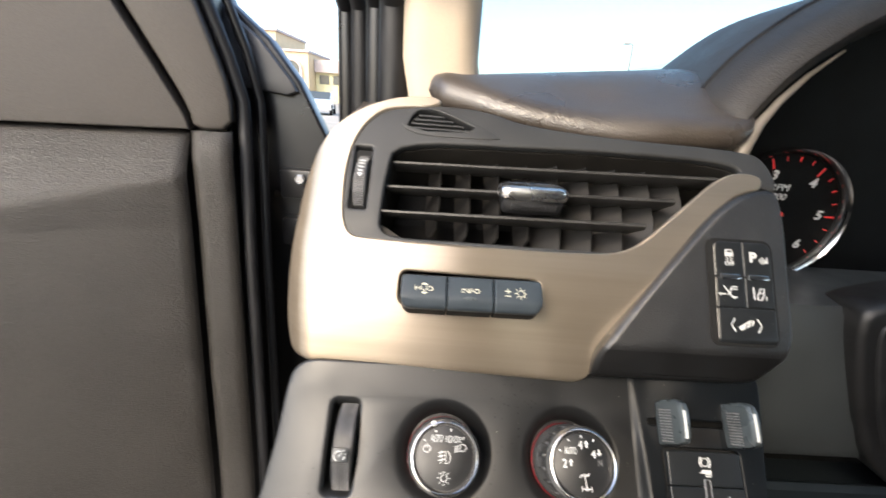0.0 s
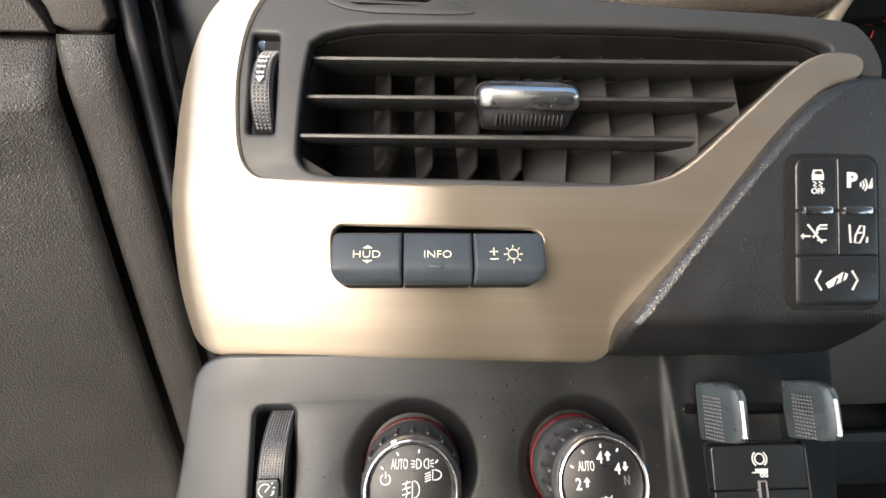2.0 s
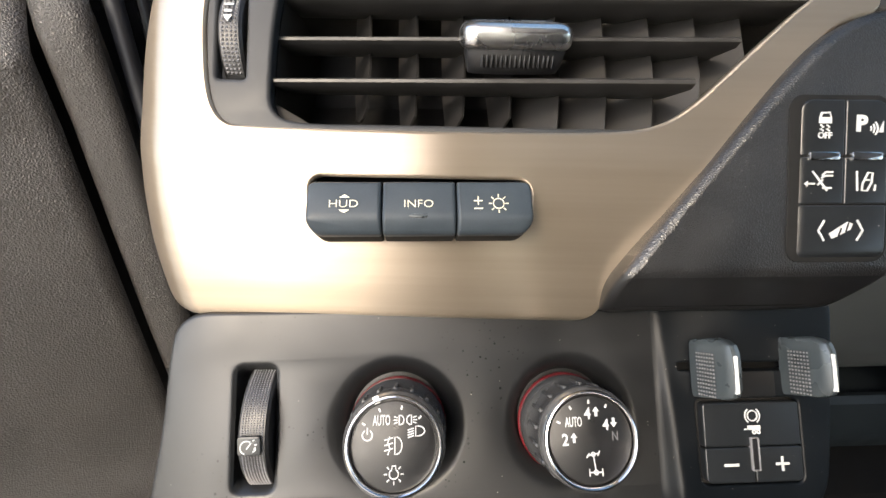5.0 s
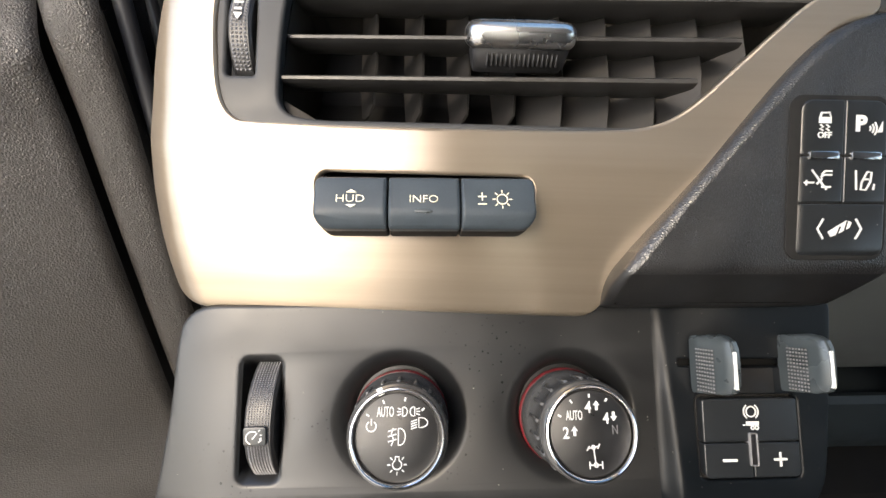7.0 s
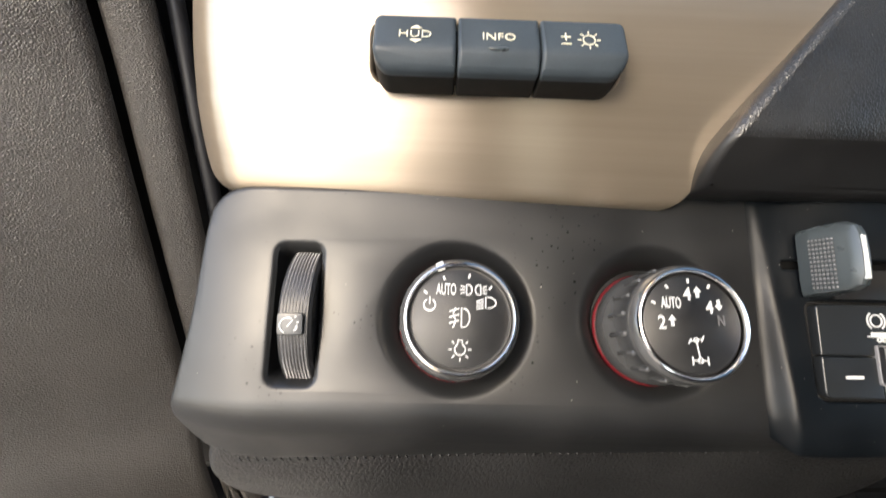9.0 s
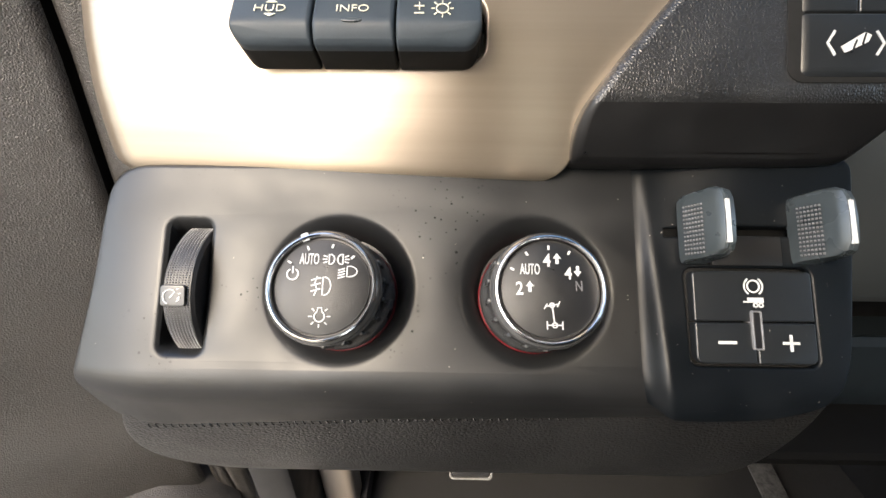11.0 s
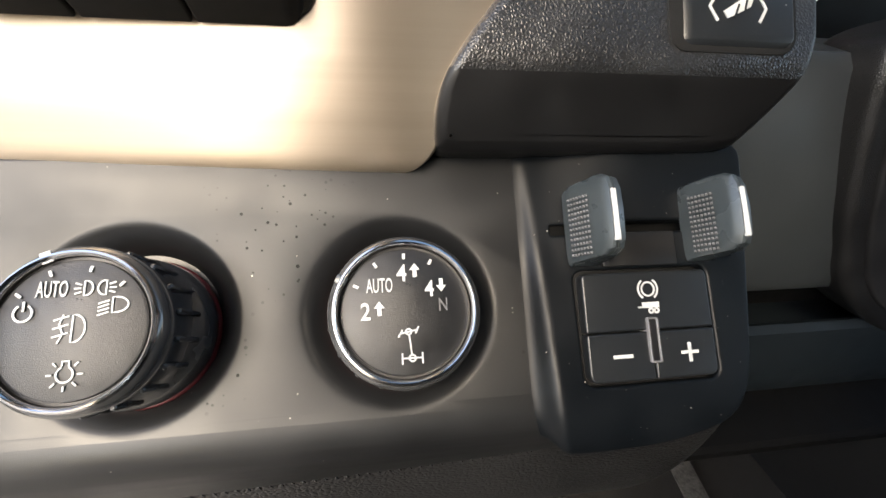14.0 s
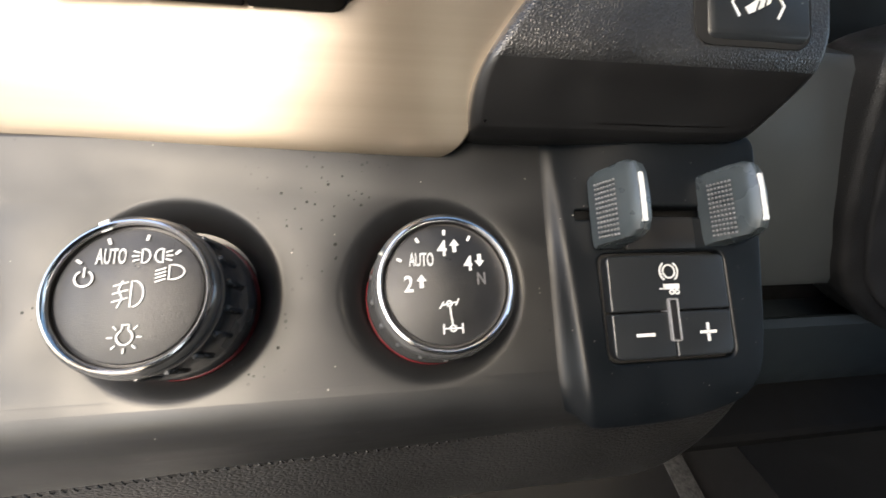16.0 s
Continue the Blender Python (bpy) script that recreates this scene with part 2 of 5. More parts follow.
def chaikin(pts, rounds=2, closed=True):
    for _ in range(rounds):
        out = []
        n = len(pts)
        for i in range(n if closed else n - 1):
            a, b = pts[i], pts[(i + 1) % n]
            out += [tuple(0.75 * p + 0.25 * q for p, q in zip(a, b)), tuple(0.25 * p + 0.75 * q for p, q in zip(a, b))]
        pts = out if closed else [pts[0], *out, pts[-1]]
    return pts


def rrect(x0, y0, x1, y1, r, k=5, corners=None):
    """A rectangle with rounded corners; corners: radii of bl, br, tr, tl."""
    rs = corners or (r,) * 4
    out = []
    for (cx, cy, a), q in zip(((x0, y0, 180), (x1, y0, 270), (x1, y1, 0), (x0, y1, 90)), rs):
        mx, my = cx + (q if cx == x0 else -q), cy + (q if cy == y0 else -q)
        for i in range(k + 1):
            t = radians(a + 90 * i / k)
            out.append((mx + q * math.cos(t), my + q * math.sin(t)))
    return out


def disc(cx, cy, r, k=48):
    return [(cx + r * math.cos(2 * math.pi * i / k), cy + r * math.sin(2 * math.pi * i / k)) for i in range(k)]


def slab(loops, n0, n1, bevel=0.0, cuts=(), f=None, res=2):
    """Flat shape with holes, thick from n0 to n1, its rims rounded; cut into strips and bent by f(u, v, n)."""
    c = bpy.data.curves.new("shape", "CURVE")
    c.dimensions, c.fill_mode = "2D", "BOTH"
    c.extrude, c.bevel_depth, c.offset, c.bevel_resolution = (n1 - n0) / 2 - bevel, bevel, -bevel, res
    for loop in loops:
        s = c.splines.new("POLY")
        s.points.add(len(loop) - 1)
        for p, q in zip(s.points, loop):
            p.co = (q[0], q[1], 0, 1)
        s.use_cyclic_u = True
    ob = bpy.data.objects.new("shape", c)
    bm = bmesh.new()
    bm.from_mesh(ob.to_mesh())
    ob.to_mesh_clear()
    bpy.data.objects.remove(ob)
    bpy.data.curves.remove(c)
    bmesh.ops.remove_doubles(bm, verts=bm.verts, dist=1e-6)
    for axis, values in cuts:
        no = [0, 0, 0]
        no[axis] = 1
        for v in values:
            co = [0, 0, 0]
            co[axis] = v
            bmesh.ops.bisect_plane(bm, geom=[*bm.verts, *bm.edges, *bm.faces], plane_co=co, plane_no=no, dist=1e-7)
    mid = (n0 + n1) / 2
    for v in bm.verts:
        v.co.z += mid
        if f:
            v.co = f(*v.co)
    return bm


def steps(a, b, d):
    n = max(1, round((b - a) / d))
    return [a + (b - a) * i / n for i in range(1, n)]


def joined(bms):
    out = bmesh.new()
    for b in bms:
        me = bpy.data.meshes.new("join")
        b.to_mesh(me)
        b.free()
        out.from_mesh(me)
        bpy.data.meshes.remove(me)
    return out


def letters(body, size, cx=0.0, cy=0.0, n=0.0, sx=1.0, slant=0.0, bold=0.0, turn=0.0, thick=0.00015):
    """Printed characters, centred."""
    c = bpy.data.curves.new("letters", "FONT")
    c.body, c.size, c.align_x, c.align_y, c.offset, c.extrude, c.shear = body, size, "CENTER", "CENTER", bold, thick, slant
    c.resolution_u = 3
    ob = bpy.data.objects.new("letters", c)
    bm = bmesh.new()
    bm.from_mesh(ob.to_mesh())
    ob.to_mesh_clear()
    bpy.data.objects.remove(ob)
    bpy.data.curves.remove(c)
    xs, ys = [v.co.x for v in bm.verts], [v.co.y for v in bm.verts]
    mx, my = (min(xs) + max(xs)) / 2, (min(ys) + max(ys)) / 2
    r = Matrix.Rotation(radians(turn), 3, "Z")
    for v in bm.verts:
        v.co = r @ Vector(((v.co.x - mx) * sx, v.co.y - my, v.co.z)) + Vector((cx, cy, n))
    return bm


def stroke(paths, w, n=0.0, thick=0.0003):
    """Printed lines of width w along open paths; a closed path repeats its first point."""
    bm = bmesh.new()
    for path in paths:
        p = [Vector((*q, 0)) for q in path]
        shut = (p[0] - p[-1]).length < 1e-9
        rows = []
        for i, q in enumerate(p):
            a = p[i - 1] if i else (p[-2] if shut else q)
            b = p[i + 1] if i < len(p) - 1 else (p[1] if shut else q)
            d = (b - a).normalized()
            side = Vector((-d.y, d.x, 0)) * w / 2
            rows.append([bm.verts.new(q + s * side + Vector((0, 0, n + h))) for s, h in ((-1, 0), (-1, thick), (1, thick), (1, 0))])
        for a, b in zip(rows, rows[1:]):
            for i in range(4):
                bm.faces.new((a[i], a[(i + 1) % 4], b[(i + 1) % 4], b[i]))
        if not shut:
            bm.faces.new(rows[0]), bm.faces.new(rows[-1][::-1])
    bmesh.ops.recalc_face_normals(bm, faces=bm.faces)
    return bm


def arc(cx, cy, r, a, b, k=14, ry=None):
    return [(cx + r * math.cos(radians(a + (b - a) * i / k)), cy + (ry or r) * math.sin(radians(a + (b - a) * i / k))) for i in range(k + 1)]


def lathe(profile, k=64, f=None):
    """A turned shape round the local z axis from (radius, height) pairs."""
    bm = bmesh.new()
    rings = []
    for r, h in profile:
        ring = []
        for i in range(k):
            t = 2 * math.pi * i / k
            ring.append(bm.verts.new((r * math.cos(t), r * math.sin(t), h)) if r > 1e-7 else None)
        if r <= 1e-7:
            ring = [bm.verts.new((0, 0, h))] * k
        rings.append(ring)
    for a, b in zip(rings, rings[1:]):
        for i in range(k):
            q = [a[i], a[(i + 1) % k], b[(i + 1) % k], b[i]]
            q = list(dict.fromkeys(q))
            if len(q) > 2:
                bm.faces.new(q)
    bmesh.ops.recalc_face_normals(bm, faces=bm.faces)
    return bm


def sweep(profile, xs, f=None, close=True, caps=True):
    """A profile of (y, z) pairs carried along x; f(x, y, z) bends it."""
    bm = bmesh.new()
    rows = [[bm.verts.new(f(x, y, z) if f else (x, y, z)) for y, z in profile] for x in xs]
    n = len(profile)
    for a, b in zip(rows, rows[1:]):
        for i in range(n if close else n - 1):
            bm.faces.new((a[i], a[(i + 1) % n], b[(i + 1) % n], b[i]))
    if caps and close:
        bm.faces.new(rows[0]), bm.faces.new(rows[-1][::-1])
    bmesh.ops.recalc_face_normals(bm, faces=bm.faces)
    return bm


def box(x0, y0, z0, x1, y1, z1, bevel=0.0, seg=2):
    bm = bmesh.new()
    bmesh.ops.create_cube(bm, size=1)
    for v in bm.verts:
        v.co = ((x0 + x1) / 2 + v.co.x * (x1 - x0), (y0 + y1) / 2 + v.co.y * (y1 - y0), (z0 + z1) / 2 + v.co.z * (z1 - z0))
    if bevel:
        bmesh.ops.bevel(bm, geom=bm.edges[:], offset=bevel, segments=seg, affect="EDGES", profile=0.5)
    return bm


def tube(path, r, k=10):
    """A round bar along a path of points."""
    bm = bmesh.new()
    p = [Vector(q) for q in path]
    rows = []
    for i, q in enumerate(p):
        d = (p[min(i + 1, len(p) - 1)] - p[max(i - 1, 0)]).normalized()
        u = d.orthogonal().normalized() if not rows else (u - d * u.dot(d)).normalized()
        w = d.cross(u)
        rr = r(i / (len(p) - 1)) if callable(r) else r
        rows.append([bm.verts.new(q + rr * (math.cos(2 * math.pi * j / k) * u + math.sin(2 * math.pi * j / k) * w)) for j in range(k)])
    for a, b in zip(rows, rows[1:]):
        for j in range(k):
            bm.faces.new((a[j], a[(j + 1) % k], b[(j + 1) % k], b[j]))
    bm.faces.new(rows[0]), bm.faces.new(rows[-1][::-1])
    bmesh.ops.recalc_face_normals(bm, faces=bm.faces)
    return bm


def mm(*pairs):
    return [(a / 1000, b / 1000) for a, b in pairs]

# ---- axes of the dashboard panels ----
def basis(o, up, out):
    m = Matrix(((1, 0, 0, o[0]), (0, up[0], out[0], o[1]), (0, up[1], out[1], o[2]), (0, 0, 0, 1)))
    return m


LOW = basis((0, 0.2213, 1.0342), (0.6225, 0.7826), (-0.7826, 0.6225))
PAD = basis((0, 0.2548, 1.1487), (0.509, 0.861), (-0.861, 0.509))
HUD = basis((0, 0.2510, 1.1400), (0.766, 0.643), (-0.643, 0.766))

# depth of the trim's face over its height, smoothed
_z = np.arange(1.030, 1.300, 0.001)
_y = np.interp(_z, [1.030, 1.060, 1.068, 1.0735, 1.078, 1.095, 1.110, 1.130, 1.150, 1.165, 1.180, 1.200, 1.215, 1.240, 1.260, 1.300], [0.300, 0.272, 0.264, 0.2552, 0.2527, 0.2538, 0.2562, 0.2625, 0.2715, 0.283, 0.2935, 0.309, 0.321, 0.341, 0.360, 0.400])
_k = np.exp(-0.5 * (np.arange(-15, 16) / 2.8) ** 2)
_ys = np.convolve(np.pad(_y, 15, mode="edge"), _k / _k.sum(), mode="valid")


def face_y(x, z):
    y = float(np.interp(z, _z, _ys)) - 0.05 * (x - 0.03)
    if x < -0.078:
        y += ((-0.078 - x) / 0.024) ** 2 * 0.020
    return y


def on_face(x, z, n):
    """The point n above the trim's curved face."""
    dz = (face_y(x, z + 0.001) - face_y(x, z - 0.001)) / 0.002
    dx = (face_y(x + 0.001, z) - face_y(x - 0.001, z)) / 0.002
    return Vector((x, face_y(x, z), z)) + n * Vector((dx, -1, dz)).normalized()


def soft_normals(me, height):
    """Shade the vertices on the sheet y = height(x, z) by the sheet's own slope."""
    out = []
    for v in me.vertices:
        x, y, z = v.co
        if abs(y - height(x, z)) < 0.0003:
            dx = (height(x + 0.001, z) - height(x - 0.001, z)) / 0.002
            dz = (height(x, z + 0.001) - height(x, z - 0.001)) / 0.002
            out.append(Vector((dx, -1, dz)).normalized())
        else:
            out.append(Vector((0, 0, 0)))
    me.normals_split_custom_set_from_vertices(out)


# ---- ground and distance ----
bm = bmesh.new()
bmesh.ops.create_grid(bm, x_segments=8, y_segments=8, size=400)
tagged(part("ground", bm, ASPHALT), "pale sandy paving of a sunlit car park", "ground", kind="structure")

building = thing("shop_building", pose(0, 80, 0), "tan stucco shop building with stepped parapet and arch", "building")
part("wall", box(-60, 0, 0, -24.2, 15, 8.1), STUCCO, building, smooth=False)
part("tower", box(-70, -1.2, 0, -29.2, 15, 11.0), STUCCO, building, smooth=False)
part("cornice", box(-60, -0.3, 8.1, -24.0, 15, 8.5), STUCCO2, building, smooth=False)
part("tower_cornice", box(-70, -1.5, 11.0, -28.9, 15, 11.4), STUCCO2, building, smooth=False)
WALL = pose(0, -0.1, 0, 90, 0, 0)
part("arch_window", slab([[(-28.4, 2.6), (-25.8, 2.6), *arc(-27.1, 5.3, 1.3, 0, 180, 10)]], -0.2, 0.1), DARKGLASS, building, m=WALL, smooth=False)
part("arch_moulding", stroke([[(-25.5, 2.6), *arc(-27.1, 5.3, 1.6, 0, 180, 12), (-28.7, 2.6)]], 0.4, -0.1, 0.4), STUCCO2, building, m=WALL, smooth=False)
wing = thing("shop_wing", pose(0, 84, 0), "low grey and yellow wing of the shops", "building")
part("wall", box(-24.1, 0, 0, -8, 15, 5.2), PALEWALL, wing, smooth=False)
part("fascia", box(-24.1, -0.8, 5.2, -8, 15, 7.3), STUCCO2, wing, smooth=False)
for i in range(5):
    part("window", box(-23.4 + 2.5 * i, -0.1, 3.2, -21.6 + 2.5 * i, 0.1, 4.8), DARKGLASS, wing, smooth=False)


def parked_car(m, paint):
    car = thing("parked_car", m, "pale parked car standing on the asphalt", "car", "cars in the car park")
    body = [(-2.2, 0.35), (-2.25, 0.75), (-1.9, 0.95), (-1.0, 1.0), (-0.4, 1.45), (0.9, 1.48), (1.7, 1.0), (2.2, 0.95), (2.25, 0.4)]
    part("body", sweep(body, [-0.85, -0.8, 0.8, 0.85], lambda x, y, z: (x, y, z)), paint, car)
    part("windscreen", sweep([(-1.02, 1.02), (-0.45, 1.46), (-0.47, 1.48), (-1.06, 1.03)], [-0.7, 0.7]), DARKGLASS, car)
    for x in (-0.8, 0.8):
        for y in (-1.4, 1.4):
            part("wheel", lathe([(0, -0.1), (0.32, -0.1), (0.34, 0), (0.32, 0.1), (0, 0.1)], 20), SEAL, car, m=pose(x, y, 0.34, 0, 90, 0))
    return car


parked_car(pose(-8.6, 31, 0, 0, 0, 10), CARPAINT)
parked_car(pose(-11.6, 31.5, 0, 0, 0, 10), CARPAINT)
lamp = thing("street_lamp", pose(24.0, 60, 0), "grey street lamp standing in the car park", "street lamp")
part("pole", lathe([(0.12, 0), (0.08, 10.0), (0, 10.0)], 12), STUCCO2, lamp)
part("arm", tube([(0, 0, 9.9), (-0.3, 0, 10.1), (-0.9, 0, 10.1)], 0.06), STUCCO2, lamp)
part("lamp_head", box(-1.2, -0.15, 9.95, -0.4, 0.15, 10.15, 0.04), STUCCO2, lamp)

# ---- cabin ----
tagged(part("floor", box(-0.14, -2.0, 0.36, 1.88, 1.0, 0.42), CARPET), "dark carpeted cabin floor", "floor", kind="structure")
# unseen roof; left edge and pale cool tone set to shape the light
tagged(part("ceiling", box(-0.01, -2.0, 1.66, 1.77, 0.14, 1.72, 0.01), HEADLINER), "pale headliner out of view, brightened to bounce light", "ceiling", kind="structure")
# rear and passenger walls are out of view; openings added to admit light
bm = joined([box(-0.14, -2.06, 0.36, 1.88, -2.0, 1.22), box(-0.14, -2.06, 1.22, 0.18, -2.0, 1.72), box(1.56, -2.06, 1.22, 1.88, -2.0, 1.72), box(0.18, -2.06, 1.60, 1.56, -2.0, 1.72)])
tagged(part("wall_rear", bm, SEATCLOTH, smooth=False), "unseen dark rear of the cabin with an opening added for light", "wall", kind="structure")
bm = joined([box(1.84, -2.0, 0.36, 1.90, 1.0, 1.20), box(1.84, -2.0, 1.20, 1.90, -1.70, 1.72), box(1.84, -0.75, 1.20, 1.90, -0.55, 1.72), box(1.84, -1.70, 1.62, 1.90, -0.75, 1.72), box(1.84, -0.55, 1.62, 1.90, 0.10, 1.72), box(1.84, 0.55, 1.20, 1.90, 1.0, 1.30)])
tagged(part("wall_right", bm, SEATCLOTH, smooth=False), "unseen dark passenger side of the cabin with two openings made for light", "wall", kind="structure")
side = [(-0.42, 0.36), (-0.42, 1.20), (-0.50, 1.70), (-2.0, 1.70), (-2.0, 0.36)]
bm = joined([sweep(side, [-0.14, -0.06], lambda x, y, z: (x + 0.18 * max(0.0, z - 1.20), y, z)), box(-0.14, -0.80, 0.36, -0.06, 0.55, 0.47)])
tagged(part("wall_left", bm, SEATCLOTH, smooth=False), "dark trimmed centre pillar and sill of the open doorway", "wall", kind="structure")
tagged(part("kick_panel", joined([box(-0.17, 0.36, 0.34, -0.118, 0.98, 0.74, 0.01), box(-0.122, 0.45, 0.36, -0.085, 0.98, 1.02, 0.01)]), SMOOTH), "black trimmed side of the footwell", "wall", kind="structure")
tagged(part("firewall", box(-0.14, 0.98, 0.36, 1.88, 1.04, 1.24), CARPET), "dark carpeted front bulkhead", "wall", kind="structure")


tagged(part("kick_trim", slab([rrect(-0.118, 0.425, -0.070, 0.90, 0.02)], -0.47, -0.42, 0.012, f=lambda u, v, n: Vector((u, -n, v))), TAUPE), "taupe trim piece at the footwell side", "trim", kind="structure")


def seat(m):
    s = thing("car_seat", m, "dark leather car seat out of view, set to block light", "seat", "front seats")
    part("cushion", box(-0.27, -0.28, 0.42, 0.27, 0.26, 0.80, 0.05, 3), SEATCLOTH, s)
    part("backrest", box(-0.26, -0.46, 0.70, 0.26, -0.28, 1.40, 0.06, 3), SEATCLOTH, s, m=pose(0, 0, 0, 0, 0, 0))
    part("headrest", box(-0.13, -0.46, 1.42, 0.13, -0.34, 1.60, 0.04, 3), SEATCLOTH, s)
    return s


# driver's seat stands forward, out of view, to shade the lower dash
seat(pose(0.50, -0.30, 0))
seat(pose(1.36, -0.44, 0))

# windscreen and its pillar
bm = bmesh.new()
q = [bm.verts.new(c) for c in ((-0.02, 0.80, 1.245), (1.84, 0.80, 1.245), (1.77, 0.14, 1.69), (0.03, 0.14, 1.69))]
bm.faces.new(q)
bmesh.ops.solidify(bm, geom=bm.faces[:], thickness=0.005)
glass = tagged(part("windscreen", bm, GLASS, smooth=False), "tinted glass windscreen above the dashboard", "windscreen", kind="structure")
glass.visible_shadow = False

pillar = thing("pillar", pose(0, 0, 0), "beige cloth-trimmed windscreen pillar beside the dashboard", "pillar", kind="structure")


def lean(x, y, z):
    t = max(0.0, z - 1.36)
    return (x - 0.25 * min(t, 0.08) + 0.45 * max(0.0, t - 0.08), y - 1.2 * t, z)


prof = rrect(-0.045, 0.495, 0.041, 0.60, 0.03, 5)
bm = bmesh.new()
rows = []
for z in (1.18, 1.25, 1.30, 1.36, 1.45, 1.56, 1.68):
    rows.append([bm.verts.new(lean(x + 0.01 * (z < 1.27), y, z)) for x, y in prof])
for a, b in zip(rows, rows[1:]):
    for i in range(len(prof)):
        bm.faces.new((a[i], a[(i + 1) % len(prof)], b[(i + 1) % len(prof)], b[i]))
part("pillar_trim", bm, BEIGE, pillar)
for k, (x, y, r, material) in enumerate(((-0.056, 0.535, 0.018, SEAL), (-0.080, 0.56, 0.013, JAMB), (-0.104, 0.585, 0.012, SEAL), (-0.124, 0.60, 0.012, JAMB))):
    part("door_seal", tube([lean(x, y, z) for z in (0.9, 1.1, 1.25, 1.30, 1.36, 1.46, 1.66)], r, 12), material, pillar, "black rubber door seal")
part("sill_frame", box(-0.13, 0.60, 0.5, -0.05, 0.66, 1.25, 0.01), JAMB, pillar)

# ---- open door ----
DOOR = Matrix(((-0.972, -0.235, 0, -0.288), (-0.235, 0.972, 0, 0.513), (0, 0, 1, 0), (0, 0, 0, 1)))  # local x outward along the door, y away from the eye
door = thing("door_1", DOOR, "open car door with taupe leather lining", "door", kind="structure")
dz_ = [0.40, 0.60, 0.66, 0.70, 0.74, 0.80, 0.90, 1.00, 1.10, 1.15, 1.175, 1.19, 1.200, 1.2055]
do_ = [0.10, 0.10, 0.098, 0.085, 0.072, 0.064, 0.052, 0.038, 0.022, 0.018, 0.015, 0.010, 0.006, 0.001]


def door_piece(x0, x1, zs, extra=0.0, thick=0.03, ledge=0.0):
    """A padded lining panel, bulging towards the cabin."""
    bm = bmesh.new()
    xs = [x0, x0 + 0.002, x0 + 0.006, x0 + 0.014, *steps(x0 + 0.014, x1 - 0.014, 0.04), x1 - 0.014, x1 - 0.006, x1 - 0.002, x1]
    rows = []
    for x in xs:
        e = min(x - x0, x1 - x)
        rim = 0.007 * max(0, 1 - e / 0.010) ** 2
        crease = 1.160 - 0.175 * x
        rows.append([bm.verts.new((x, rim - np.interp(z, dz_, do_) - extra - ledge * (0.42 + 0.58 * min(1.0, max(0.0, x) / 0.22)) * min(1.0, max(0.0, (1.2055 - z) / (1.2055 - crease))), z)) for z in zs])
    for a, b in zip(rows, rows[1:]):
        for i in range(len(zs) - 1):
            bm.faces.new((a[i], a[i + 1], b[i + 1], b[i]))
    bmesh.ops.solidify(bm, geom=bm.faces[:], thickness=-thick)
    bmesh.ops.recalc_face_normals(bm, faces=bm.faces)
    return bm


part("lining", door_piece(0.004, 0.95, sorted([*dz_, *steps(1.00, 1.203, 0.006)]), -0.007, 0.03, 0.056), DOORLEATHER, door)
part("front_strip", door_piece(-0.044, -0.001, dz_, 0.009), DOORLEATHER, door)
dz_, do_ = [1.207, 1.210, 1.216, 1.24, 1.50], [0.000, 0.006, 0.009, 0.010, -0.02]
upper = slab([chaikin([(0.002, 1.2065), (0.002, 1.2065), (0.95, 1.2065), (0.95, 1.5), (0.128, 1.5), (0.073, 1.36), (0.028, 1.27), (0.004, 1.22)], 2)], -0.03, 0.0, 0.002, f=lambda u, v, n: Vector((u, -0.006 - n, v)))
part("upper_lining", upper, UPPERDOOR, door)
strip = slab([chaikin([(-0.044, 1.2065), (-0.001, 1.2065), (0.0005, 1.23), (0.0265, 1.285), (0.071, 1.375), (0.122, 1.5), (0.03, 1.5), (-0.005, 1.38), (-0.03, 1.30), (-0.044, 1.25)], 1)], -0.03, 0.0, 0.004, f=lambda u, v, n: Vector((u, -0.002 - n, v)))
part("upper_strip", strip, UPPERDOOR, door)
part("door_core", box(-0.03, 0.03, 0.40, 0.95, 0.12, 1.45), JAMB, door)
part("edge_seal", tube([(-0.055, 0.012 - o, z) for z, o in ((0.6, 0.09), (0.9, 0.05), (1.05, 0.03), (1.2, 0.0))] + [(-0.054, 0.022, 1.24), (-0.042, 0.022, 1.29), (-0.016, 0.022, 1.37), (0.020, 0.022, 1.49)], 0.008), SEAL, door, "black rubber door seal")
part("edge_seal", tube([(-0.070, 0.040 - o, z) for z, o in ((0.6, 0.09), (0.9, 0.05), (1.05, 0.03), (1.2, 0.0))] + [(-0.070, 0.046, 1.24), (-0.058, 0.046, 1.30), (-0.032, 0.046, 1.38), (0.0, 0.046, 1.49)], 0.006), JAMB, door, "black lacquered edge of the door frame")
pocket = sweep([(-0.10, 0.41), (-0.165, 0.45), (-0.175, 0.60), (-0.16, 0.625), (-0.14, 0.63), (-0.08, 0.64)], [-0.03, 0.0, 0.05, 0.2, 0.6, 0.9], lambda x, y, z: (x, y + 0.05 * max(0, 0.05 - x) / 0.08, z - 0.035 - 0.06 * max(0, 0.02 - x) / 0.05))
part("door_pocket", pocket, DOORLEATHER, door)
jamb = slab([mm((-345, 1420), (-300, 1420), (-272, 1358), (-225, 1318), (-187, 1268), (-156, 1204), (-130, 1150), (-105, 1000), (-105, 320), (-345, 320))], 0, 0.03, 0.004, f=lambda u, v, n: Vector((u, 0.60 + n, v)))
tagged(part("door_jamb", jamb, JAMB), "black painted door hinge pillar", "door jamb", kind="structure")
